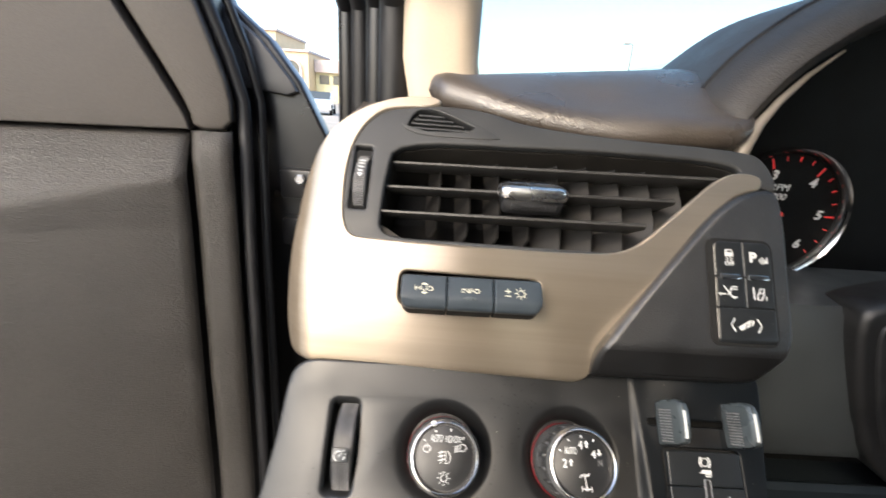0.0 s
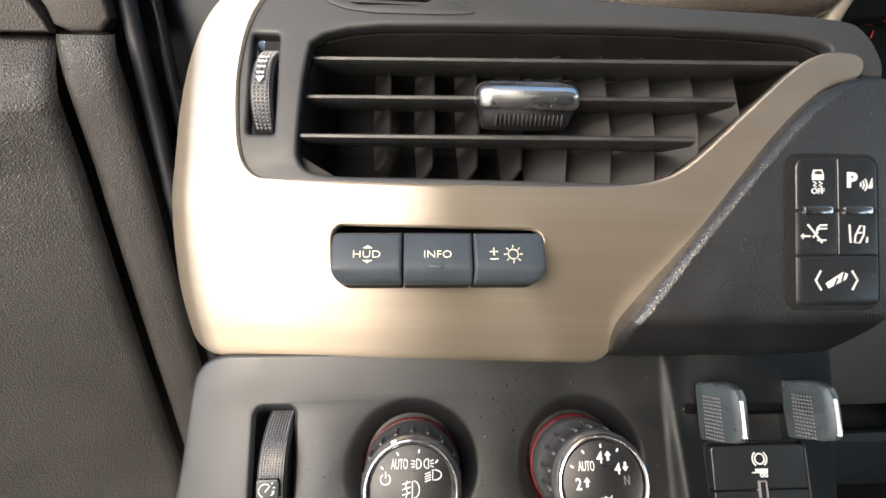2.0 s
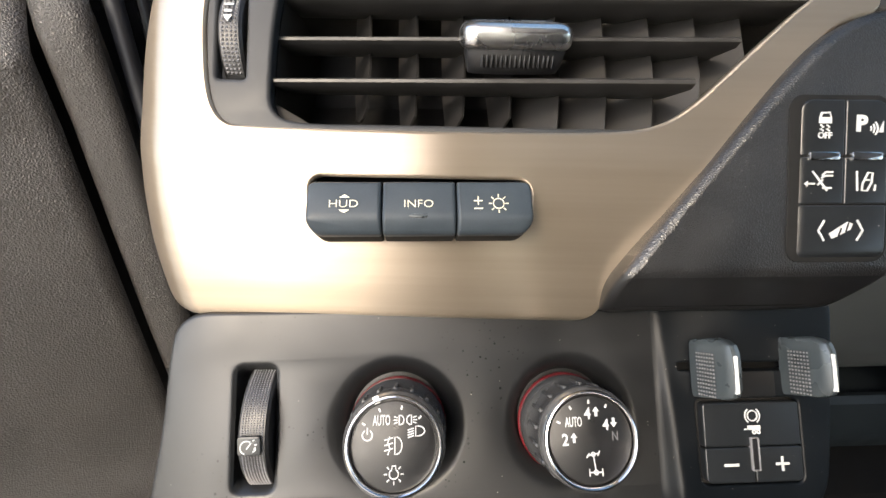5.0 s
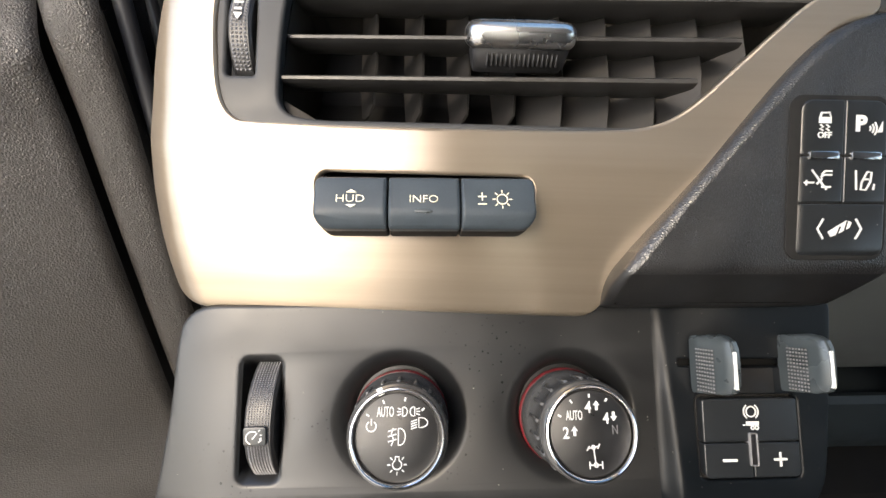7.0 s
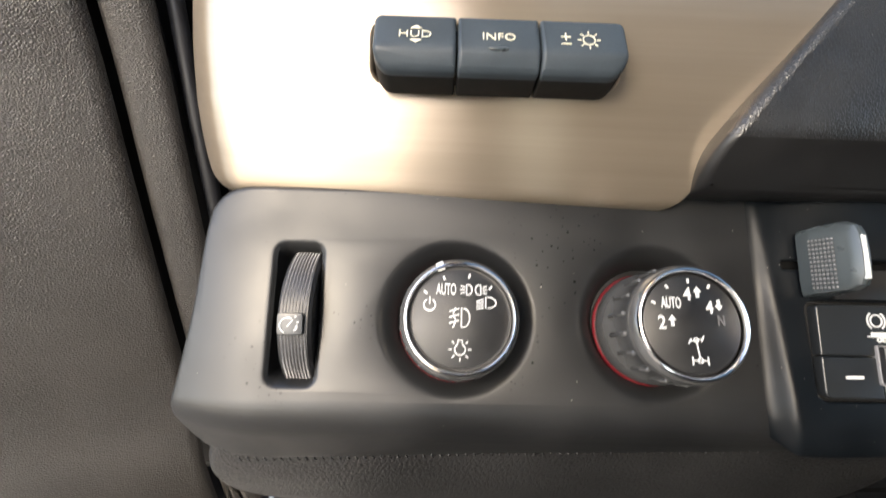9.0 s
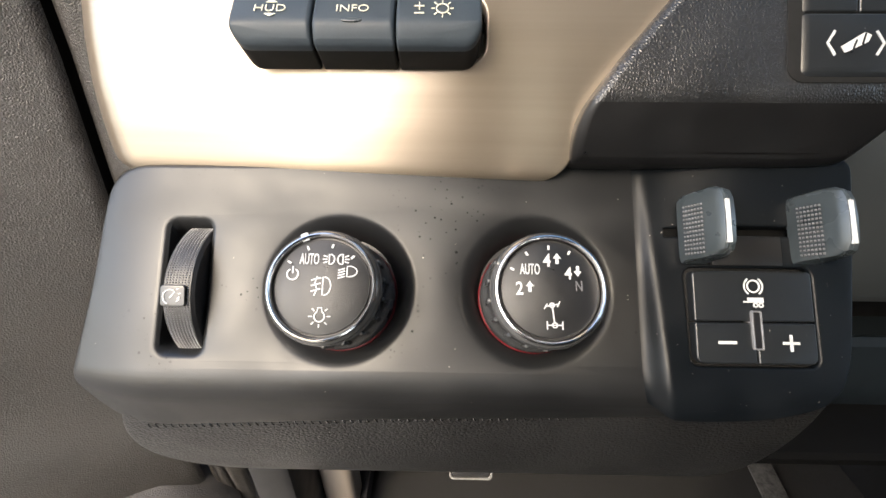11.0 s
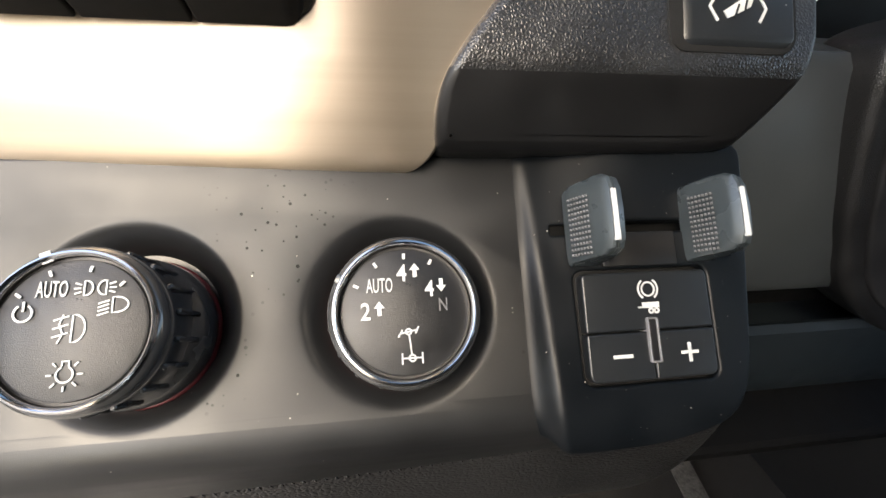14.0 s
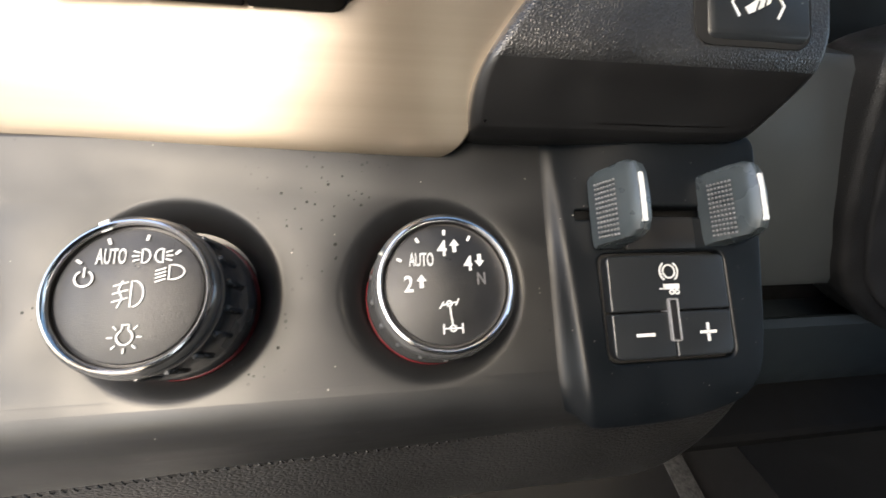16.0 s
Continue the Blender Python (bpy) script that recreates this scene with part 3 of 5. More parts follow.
for z in (1.135, 1.066):
    h = thing("door_hinge", pose(-0.185, 0.585, z), "black steel door hinge with bright bolt", "hinge", "hinges of the door")
    part("leaf", box(-0.03, -0.006, -0.02, 0.06, 0.016, 0.02, 0.003), JAMB, h)
    part("bolt", lathe([(0.008, 0.0), (0.008, 0.006), (0.006, 0.008), (0, 0.008)], 6), STEEL, h, "bright steel bolt", m=pose(0.0, -0.006, 0.008, 90, 0, 0))
sail = slab([mm((-345, 1420), (-306, 1420), (-280, 1356), (-232, 1316), (-194, 1268), (-188, 1256), (-200, 1250), (-262, 1258), (-345, 1262))], 0, 0.010, 0.003, f=lambda u, v, n: Vector((u, 0.597 - n, v)))
tagged(part("mirror_sail", sail, SAIL), "dark grey triangular panel at the door mirror", "trim", kind="structure")

# ---- dashboard ----
dash = thing("dashboard", pose(0, 0, 0), "dark dashboard with taupe leather top and charcoal lower panel", "dashboard")

# hidden core behind the trim
core = [(0.30, 0.95), (0.292, 1.05), (0.285, 1.075), (0.285, 1.13), (0.36, 1.15), (0.42, 1.235), (0.46, 1.245), (0.80, 1.235), (0.98, 1.20), (0.98, 0.90), (0.60, 0.88)]
part("core", sweep(core, [-0.078, 0.0, 0.13, 0.20, 0.222]), DUCT, dash, smooth=False)
core2 = [(0.40, 0.90), (0.42, 1.05), (0.44, 1.235), (0.80, 1.235), (0.98, 1.20), (0.98, 0.90)]
part("core_right", sweep(core2, [0.2225, 0.8, 1.84]), BLACK, dash, smooth=False)

# lower panel, its front bent down at the bottom
VB, RB, TB = -0.0335, 0.020, radians(50)


def bend(u, v, n):
    if v >= VB:
        return LOW @ Vector((u, v, n))
    s = VB - v
    t = min(s / RB, TB)
    pv, pn = VB - RB * math.sin(t), -RB * (1 - math.cos(t))
    rest = max(0.0, s - RB * TB)
    pv, pn = pv - rest * math.cos(t), pn - rest * math.sin(t)
    return LOW @ Vector((u, pv - n * math.sin(t), pn + n * math.cos(t)))


def edge_drop(f, x0, width, depth):
    """Lets a face fall away towards its left edge."""
    def g(u, v, n):
        d = max(0.0, (x0 + width - u) / width)
        return f(u, v, n - depth * d ** 2)
    return g


low_outline = chaikin(mm((-60, 57), (-80, 57), (-90, 50), (-93, 38), (-94.5, 6), (-99, -25), (-101.5, -38), (-100.5, -50), (-97, -63), (-90, -74.5), (-60, -73.3)), 2, False) + mm((-20, -69.9), (30, -65.3), (70, -63.1), (100, -61.8), (130, -60.2), (175, -56.8), (211, -52), (219, -44), (224, -30), (230, 58))
slot = rrect(-0.0585, -0.0275, -0.0393, 0.0310, 0.004)
rings = [disc(x - 0.0002, 0.0012, 0.0322, 72) for x in (0.0187, 0.1035)]
cuts = [(1, [-0.030, *steps(VB - 0.016, VB + 0.002, 0.0018), VB - 0.02]), (0, steps(-0.102, -0.056, 0.003))]
part("lower_panel", slab([low_outline, slot, *rings], -0.020, 0.0, 0.0022, cuts, edge_drop(bend, -0.105, 0.045, 0.009)), PANEL, dash, "charcoal lower switch panel dusted with fine specks")
for x in (0.0187, 0.1035):
    part("knob_recess", lathe([(0.0348, -0.00001), (0.0336, -0.00010), (0.0325, -0.0005), (0.0315, -0.0012), (0.0298, -0.0028), (0.0280, -0.0048), (0.0262, -0.0070), (0.0250, -0.0090), (0.0235, -0.0115), (0.0, -0.0120)], 72), PANEL, dash, "shallow dark dish round a knob", m=LOW @ Matrix.Translation((x - 0.0002, 0.0012, 0)))
well = bmesh.new()
loops = []
for x0, y0, x1, y1, r, n in ((-0.0594, -0.0284, -0.0384, 0.0319, 0.0045, -0.0004), (-0.0584, -0.0274, -0.0394, 0.0309, 0.004, -0.0012), (-0.0575, -0.0238, -0.0397, 0.0280, 0.003, -0.0070), (-0.0560, -0.0215, -0.0398, 0.0262, 0.002, -0.0130), (-0.0550, -0.0210, -0.0398, 0.0258, 0.002, -0.0300)):
    loops.append([well.verts.new((u, v, n)) for u, v in rrect(x0, y0, x1, y1, r)])
for a, b in zip(loops, loops[1:]):
    for i in range(len(a)):
        well.faces.new((a[i], a[(i + 1) % len(a)], b[(i + 1) % len(a)], b[i]))
well.faces.new(loops[-1])
part("thumbwheel_well", well, PANEL, dash, "sloped recess round the thumbwheel", m=LOW)

# padded knee bolster under the stitched seam, sloping back towards the footwell
def bolster_y(z):
    k = max(0.0, 0.985 - z)
    return 0.2008 + 0.10 * k + 2.2 * k * k


bol = chaikin(mm((-50, 985), (-85, 984), (-94, 968), (-101, 945), (-100, 922), (-91, 900), (-75, 877), (-52, 857), (-25, 844), (10, 839), (80, 844), (160, 852), (236, 856)), 2, False) + mm((236, 999), (130, 995), (60, 991), (0, 988))
part("knee_bolster", slab([bol], -0.06, 0.0, 0.007, [(1, steps(0.845, 0.995, 0.008)), (0, steps(-0.09, 0.22, 0.03))], lambda u, v, n: Vector((u, bolster_y(v) - n, v)), 3), BOLSTER, dash, "padded leather knee bolster with a stitched seam")
bms = []
for i in range(62):
    x = -0.078 + 0.0038 * i
    z = float(np.interp(x, [-0.09, -0.05, -0.02, 0.03, 0.07, 0.10, 0.13, 0.175], [0.9680, 0.9705, 0.9730, 0.9775, 0.9797, 0.9810, 0.9826, 0.9860])) - 0.0022
    y = bolster_y(z) - 0.0004
    bms.append(tube([(x, y + 0.0004, z + 0.0008), (x + 0.0007, y - 0.0003, z - 0.0003), (x + 0.0012, y, z - 0.0014)], 0.0004, 5))
tagged(part("stitching", joined(bms), BLACK, dash), kind="stuff")

# raised module at the right of the panel
mod = chaikin(mm((138, 56), (138, 10), (142, -32), (147, -44), (157, -49), (190, -48), (207, -45), (219, -41), (226, -33), (229, -20), (232.5, 10), (237, 50), (237, 57), (231, 60), (200, 60), (150, 58)), 2)


def fold(u, v, n):
    """The module swells out of the panel over a rounded fold at its left."""
    if n > 0:
        r = 0.1493 + 0.0030 * (0.052 - v) / 0.10 + 0.004 * min(1.0, max(0.0, (-0.030 - v) / 0.019)) ** 2
        g = min(1.0, max(0.0, (0.056 - v) / 0.085))
        rise = 0.10 + 0.85 * g
        w = min(1.0, max(0.0, (u - r) / 0.040))
        p = rise * 0.5 * (1 + math.tanh((u - r) / (0.0016 + 0.0010 * g))) + (1 - rise) * w * w * (3 - 2 * w)
        lump = 0.0003 * g * math.exp(-((u - r - 0.0028) / 0.0022) ** 2)
        n = n * p + lump - 0.0004 * min(1.0, max(0.0, (r - 0.0020 - u) / 0.004))
    return bend(u, v, n)


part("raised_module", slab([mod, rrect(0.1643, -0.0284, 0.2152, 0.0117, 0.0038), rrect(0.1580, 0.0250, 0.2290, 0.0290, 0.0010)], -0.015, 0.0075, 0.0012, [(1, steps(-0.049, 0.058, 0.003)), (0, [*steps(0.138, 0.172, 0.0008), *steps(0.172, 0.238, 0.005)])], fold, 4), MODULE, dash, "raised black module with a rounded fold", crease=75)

# soft top
def pad_row(x):
    y0 = np.interp(x, [-0.006, 0.0, 0.06, 0.11, 0.15, 0.235, 0.255], [0.415, 0.400, 0.372, 0.360, 0.350, 0.342, 0.342])
    z0 = np.interp(x, [-0.006, 0.0, 0.06, 0.11, 0.15, 0.235, 0.255], [1.256, 1.252, 1.238, 1.231, 1.2285, 1.233, 1.238])
    zt = 1.2805 + 0.085 * x
    return [(0.56, z0 - 0.004), (y0 + 0.03, z0 - 0.004), (y0 + 0.010, z0 - 0.003), (y0 + 0.002, z0 + 0.001), (y0 - 0.002, z0 + 0.007), (y0 - 0.001, z0 + 0.016), (y0 + 0.006, z0 + 0.024), (y0 + 0.018, z0 + 0.030), (0.45 * y0 + 0.55 * 0.458, 0.35 * (z0 + 0.030) + 0.65 * zt), (0.445, zt - 0.001), (0.470, zt), (0.55, zt - 0.004), (0.75, 1.262), (0.80, 1.235)]


xs = [-0.010, -0.006, 0.0, 0.008, 0.02, 0.04, 0.06, 0.085, 0.11, 0.15, 0.20, 0.235, 0.246, 0.252, 0.255]
bm = bmesh.new()
rows = []
for x in xs:
    p = pad_row(x)
    sq = {-0.010: 0.12, -0.006: 0.6, 0.0: 0.85, 0.255: 0.25, 0.252: 0.72, 0.246: 0.92}.get(x, 1.0)
    cy, cz = 0.48, (p[1][1] + p[9][1]) / 2
    rows.append([bm.verts.new((x, cy + (y - cy) * (1 - (1 - sq) * 0.25), cz + (z - cz) * sq)) for y, z in p])
for a, b in zip(rows, rows[1:]):
    for i in range(len(a)):
        j = (i + 1) % len(a)
        bm.faces.new((a[i], a[j], b[j], b[i]))
bm.faces.new(rows[0]), bm.faces.new(rows[-1][::-1])
bmesh.ops.recalc_face_normals(bm, faces=bm.faces)
bmesh.ops.subdivide_edges(bm, edges=bm.edges[:], cuts=1, smooth=0.6, use_grid_fill=True)
part("soft_top", bm, LEATHER, dash, "taupe leather pad on top of the dashboard")
part("top_left", sweep([(0.42, 1.19), (0.44, 1.238), (0.50, 1.250), (0.80, 1.24), (0.80, 1.19)], [-0.085, -0.07, 0.0, 0.02]), LEATHER, dash)

# hood over the instruments
hood_path = [(0.240, 1.225), (0.252, 1.250), (0.268, 1.276), (0.292, 1.301), (0.330, 1.328), (0.40, 1.352), (0.50, 1.362), (0.60, 1.350), (0.68, 1.310), (0.73, 1.24)]
hood_path = chaikin(hood_path, 2, False)
bm = bmesh.new()
rows = []
for i, (x, z) in enumerate(hood_path):
    a, b = Vector(hood_path[max(0, i - 1)]), Vector(hood_path[min(len(hood_path) - 1, i + 1)])
    d = (b - a).normalized()
    n = Vector((-d.y, d.x))
    g = min(1.0, 0.25 + i / 8)
    sec = [(0.42, 0.000), (0.362, 0.000), (0.352, 0.004 * g), (0.346, 0.012 * g), (0.350, 0.022 * g), (0.365, 0.031 * g), (0.40, 0.036 * g), (0.52, 0.034 * g), (0.66, 0.0)]
    rows.append([bm.verts.new((x + n.x * o, y, z + n.y * o)) for y, o in sec])
for a, b in zip(rows, rows[1:]):
    for i in range(8):
        bm.faces.new((a[i], a[i + 1], b[i + 1], b[i]))
bmesh.ops.recalc_face_normals(bm, faces=bm.faces)
part("instrument_hood", bm, HOODLEATHER, dash, "leather-covered hood over the instruments")
part("hood_trim", tube([(0.246, 0.350, 1.222), (0.250, 0.350, 1.238), (0.257, 0.352, 1.254), (0.269, 0.354, 1.272), (0.288, 0.357, 1.2925), (0.312, 0.360, 1.312)], lambda t: 0.0062 - 0.0054 * t, 12), TAUPE, dash, "taupe edge trim beside the instruments")
seam = []
for i, (x, z) in enumerate(hood_path[4:]):
    i += 4
    a, b = Vector(hood_path[i - 1]), Vector(hood_path[min(len(hood_path) - 1, i + 1)])
    d = (b - a).normalized()
    g = min(1.0, 0.25 + i / 8)
    seam.append((x - d.y * 0.0352 * g, 0.395, z + d.x * 0.0352 * g))
part("hood_piping", tube(seam, 0.0020, 8), SEAL, dash, "dark piping along the hood seam")

# ---- metal trim with the vent ----
arm_up = mm((236, 1220), (222, 1219.5), (207, 1213), (190, 1201), (168, 1185), (150, 1171.5), (136, 1165), (118, 1162.5), (60, 1161.5))
arm_low = mm((240, 1209), (226, 1206.5), (212, 1199), (193, 1182), (166, 1155), (141, 1128), (125, 1108), (121, 1097), (119, 1085), (112, 1074), (101, 1067), (60, 1064.6), (0, 1063.6), (-60, 1063.2), (-84, 1064.8), (-97, 1075), (-102, 1094), (-102, 1130), (-100, 1165), (-96, 1198), (-84, 1228), (-62, 1247), (-38, 1256), (-20, 1259), (3, 1259))
trim_loop = chaikin(mm((3, 1251), (-33, 1249.5), (-49, 1242), (-61, 1226), (-64.5, 1205), (-64, 1190), (-62, 1172), (-57, 1164), (-48, 1161.5)) + arm_up[::-1] + mm((243, 1217)) + arm_low, 2)
button_hole = rrect(-0.0180, 1.1222, 0.0790, 1.1436, 0.0055)
trim = slab([trim_loop, button_hole], -0.0085, 0.0, 0.0026, [(1, steps(1.066, 1.26, 0.002)), (0, [*steps(-0.102, -0.066, 0.003), *steps(-0.06, 0.24, 0.008)])], on_face, 3)
dash_trim = part("dash_trim", trim, BRUSHED)
soft_normals(dash_trim.data, face_y)
tagged(dash_trim, "brushed champagne metal trim round the air vent", "dashboard trim")

vent = thing("air_vent", pose(0, 0, 0), "dark air vent with three louvres in a satin grey surround", "air vent")
opening = chaikin(mm((-30, 1225), (60, 1227.5), (141, 1228.5), (215, 1227), (232, 1222), (222, 1216.5), (206, 1210.5), (190, 1198.5), (168, 1182.5), (150, 1169.5), (136, 1164.5), (118, 1164), (17, 1164), (-26, 1163.5), (-36, 1168), (-36, 1180), (-34.5, 1205)), 2)
surround_out = chaikin(mm((-72, 1153), (118, 1157), (138, 1161), (152, 1167), (170, 1181), (192, 1197), (209, 1209), (224, 1215), (238, 1213), (251, 1208), (254, 1216), (249, 1229), (238, 1236), (141, 1238), (70, 1243), (40, 1252), (3, 1254), (-33, 1253), (-52, 1245), (-66, 1229), (-71, 1205)), 2)
wheel_slot = rrect(-0.0600, 1.1795, -0.0470, 1.2205, 0.0015)
demist = chaikin(mm((-24, 1233.5), (-18, 1247.5), (-9, 1250), (3, 1249), (40, 1235)), 1)
part("surround", slab([surround_out, opening, wheel_slot, demist], -0.0095, -0.0022, 0.0018, [(1, steps(1.154, 1.254, 0.005)), (0, steps(-0.072, 0.26, 0.015))], on_face, 3), INSERT, vent)
duct_out = chaikin(mm((-44, 1236), (100, 1238), (238, 1234), (244, 1222), (150, 1156), (-44, 1154)), 1)
# wall colour holds the light; the near-black back sheet holds the deep shade
part("duct_wall", slab([duct_out, opening], -0.075, -0.0098, 0.0, [(1, steps(1.155, 1.238, 0.008))], on_face), LITDUCTWALL, vent, "dark vent wall, coloured lighter for the light it catches")
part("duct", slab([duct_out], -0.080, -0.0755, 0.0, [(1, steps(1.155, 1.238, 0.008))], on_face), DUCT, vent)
sec = [(-0.0012, 0.0), (-0.0006, 0.0011), (0.0010, 0.0012), (0.018, -0.0075), (0.0178, -0.0095), (0.0004, -0.0022)]
LOUVRES = [((-0.036, 0.3325, 1.2080), (0.2150, 0.3199, 1.2122)), ((-0.0375, 0.3185, 1.1917), (0.1805, 0.3085, 1.1956)), ((-0.0360, 0.3020, 1.1765), (0.1535, 0.2900, 1.1804))]
for a, b in LOUVRES:
    a, b = Vector(a), Vector(b)
    bm = bmesh.new()
    rows = []
    for i in range(13):
        t = i / 12
        p = a.lerp(b, t)
        k = 1.0 + 0.35 * t
        rows.append([bm.verts.new(p + Vector((0, y * k, z * k))) for y, z in sec])
    for r, s in zip(rows, rows[1:]):
        for i in range(6):
            bm.faces.new((r[i], r[(i + 1) % 6], s[(i + 1) % 6], s[i]))
    bm.faces.new(rows[0]), bm.faces.new(rows[-1][::-1])
    bmesh.ops.recalc_face_normals(bm, faces=bm.faces)
    part("louvre", bm, VENT, vent)
vane = slab([chaikin([(0.0, -0.036), (0.0, 0.036), (0.020, 0.036), (0.022, 0.030), (0.022, -0.036), (0.012, -0.042)], 1)], -0.0006, 0.0006)
first = None
for i in range(9):
    x = 0.0061 + 0.0236 * i
    z = 1.192 + 0.012 * min(1, max(0, (x - 0.12) / 0.08))
    m = Matrix.Translation((x, face_y(x, z) + 0.032, z)) @ pose(0, 0, 0, -42, 0, 0) @ pose(0, 0, 0, 0, 0, 27 + 24 * (x > 0.085)) @ Matrix(((0, 0, 1, 0), (1, 0, 0, 0), (0, 1, 0, 0), (0, 0, 0, 1)))
    if first is None:
        first = part("vane", vane, VANE, vent, m=m, smooth=False)
    else:
        o = new("vane", first.data)
        o.parent, o.matrix_basis = vent, m @ Matrix.Diagonal((1.24, 1.5, 1, 1) if x > 0.085 else (1, 1.1, 1, 1))
tab_prof = [(0.2975, 1.1935), (0.2968, 1.1905), (0.2990, 1.1835), (0.3030, 1.1805), (0.3120, 1.1815), (0.3180, 1.1880), (0.3180, 1.1935)]
tab = part("slider_tab", joined([sweep(tab_prof, [0.0515, 0.0525, 0.0545, 0.074, 0.0935, 0.0955, 0.0965], lambda x, y, z: (0.074 + (x - 0.074) * (1 - 6.0 * (1.1935 - z)), y + 0.004 * (abs(x - 0.074) / 0.0225) ** 6, z)), *[box(0.0580 + 0.0021 * i, 0.2968, 1.1842, 0.0588 + 0.0021 * i, 0.3020, 1.1895, 0.0003, 1) for i in range(16)]]), BLACK, vent, "black slider tab with a chrome top")
part("chrome_cap", slab([rrect(0.0488, 0.2945, 0.0982, 0.3165, 0.007)], 1.1925, 1.2030, 0.0040, res=5, f=lambda u, v, n: Vector((u, v, n - 3.0 * (u - 0.0735) ** 2))), SATIN, tab, "satin chrome cap of the slider")


def ribbed_wheel(r, w, rows_n, across, a0, a1, material, dot):
    """A thumbwheel turned on the local x axis, studded on its rim from a0 to a1 degrees."""
    rim = [(-w / 2, r - 0.0016), (-w / 2 + 0.0012, r - 0.0002), (0, r), (w / 2 - 0.0012, r - 0.0002), (w / 2, r - 0.0016), (w / 2, r * 0.55), (-w / 2, r * 0.55)]
    bm = bmesh.new()
    k = 72
    rings = [[bm.verts.new((x, q * math.cos(2 * math.pi * i / k), q * math.sin(2 * math.pi * i / k))) for x, q in rim] for i in range(k)]
    for i in range(k):
        a, b = rings[i], rings[(i + 1) % k]
        for j in range(len(rim)):
            bm.faces.new((a[j], a[(j + 1) % len(rim)], b[(j + 1) % len(rim)], b[j]))
    bmesh.ops.recalc_face_normals(bm, faces=bm.faces)
    studs = []
    for i in range(rows_n):
        t = radians(a0 + (a1 - a0) * i / (rows_n - 1))
        for j in range(across):
            x = (j - (across - 1) / 2) * (w - 0.003) / across
            for v in ((-1, -1), (-1, 1), (1, 1), (1, -1)):
                tt = t + v[1] * dot / r
                studs.append((x + v[0] * dot, (r - 0.0003) * math.cos(tt), (r - 0.0003) * math.sin(tt)))
            studs.append((x, (r + dot * 0.9) * math.cos(t), (r + dot * 0.9) * math.sin(t)))
    s = bmesh.new()
    for i in range(0, len(studs), 5):
        q = [s.verts.new(c) for c in studs[i:i + 5]]
        for j in range(4):
            s.faces.new((q[j], q[(j + 1) % 4], q[4]))
    bmesh.ops.recalc_face_normals(s, faces=s.faces)
    return bm, s


# vent thumbwheel, turning about the local x axis in the slot
wheel_thing = thing("vent_thumbwheel", Matrix.Translation((-0.0535, 0.3345, 1.1815)), "dark studded vent thumbwheel with white marks", "thumbwheel")
w_bm, s_bm = ribbed_wheel(0.029, 0.0105, 30, 4, 85, 185, BLACK, 0.0008)
part("wheel", w_bm, BLACK, wheel_thing)
tagged(part("studs", s_bm, STUD, wheel_thing), kind="stuff")
for i, a in enumerate((112, 119, 126, 133, 140)):
    t = radians(a)
    mk = stroke([[(-0.0026 + 0.0003 * i, 0), (0.0026 - 0.0003 * i, 0)]], 0.0012, 0, 0.0003) if i < 4 else slab([[(-0.002, 0.0015), (0.002, 0.0015), (0, -0.0018)]], 0, 0.0003)
    part("mark", mk, WHITE, wheel_thing, "white mark", m=pose(0, 0.0299 * math.cos(t), 0.0299 * math.sin(t)) @ pose(0, 0, 0, a - 90, 0, 0))

# small demister grille beside it
demister = thing("demister_grille", pose(0, 0, 0), "small dark demister grille with slanted slats", "air vent")
part("frame", slab([chaikin(mm((-29, 1230.5), (-22, 1250), (-9, 1252.5), (5, 1251.5), (52, 1233), (46, 1230.5)), 2), demist], -0.0026, -0.0014, 0.0005, [(1, steps(1.23, 1.253, 0.004))], on_face), INSERT, demister)
part("backing", slab([demist], -0.016, -0.013, 0, [(1, steps(1.235, 1.25, 0.004))], on_face), DUCT, demister)
for i, (x0, x1, z) in enumerate(((-22, 29, 1237.0), (-20, 21, 1240.2), (-18, 13, 1243.3), (-14.5, 5.5, 1246.4))):
    s = slab([mm((x0, z - 0.5), (x1, z - 0.9), (x1 + 1, z + 0.2), (x0 + 0.6, z + 0.6))], -0.010, -0.0040, 0.0, (), on_face)
    part("slat", s, INSERT, demister)

# ---- button row in the trim ----
row = thing("button_row", HUD, "row of three charcoal buttons in the metal trim, tinted blue for sky reflection", "button row")


def cap(u, v, n):
    deep = max(0.0, -0.003 - n)
    n -= 4.0 * v * v + 0.9 * max(0.0, -0.0064 - v)
    return Vector((u, v + (0.13 * deep if v < 0 else 0.0), n))


def tri_mark(cx, cy, w, h):
    return slab([[(cx - w, cy), (cx + w, cy), (cx, cy + h)]] if h > 0 else [[(cx + w, cy), (cx - w, cy), (cx, cy + h)]], 0.0, 0.0003)


def sun_icon(cx, cy, r, ray, w, n=0.0, gaps=8, oval=1.0):
    paths = [arc(cx, cy, r * oval, 0, 360, 24, r)]
    for i in range(gaps):
        t = 2 * math.pi * i / gaps
        paths.append([(cx + oval * (r + 0.5 * ray) * math.cos(t), cy + (r + 0.5 * ray) * math.sin(t)), (cx + oval * (r + 1.6 * ray) * math.cos(t), cy + (r + 1.6 * ray) * math.sin(t))])
    return stroke(paths, w, n)


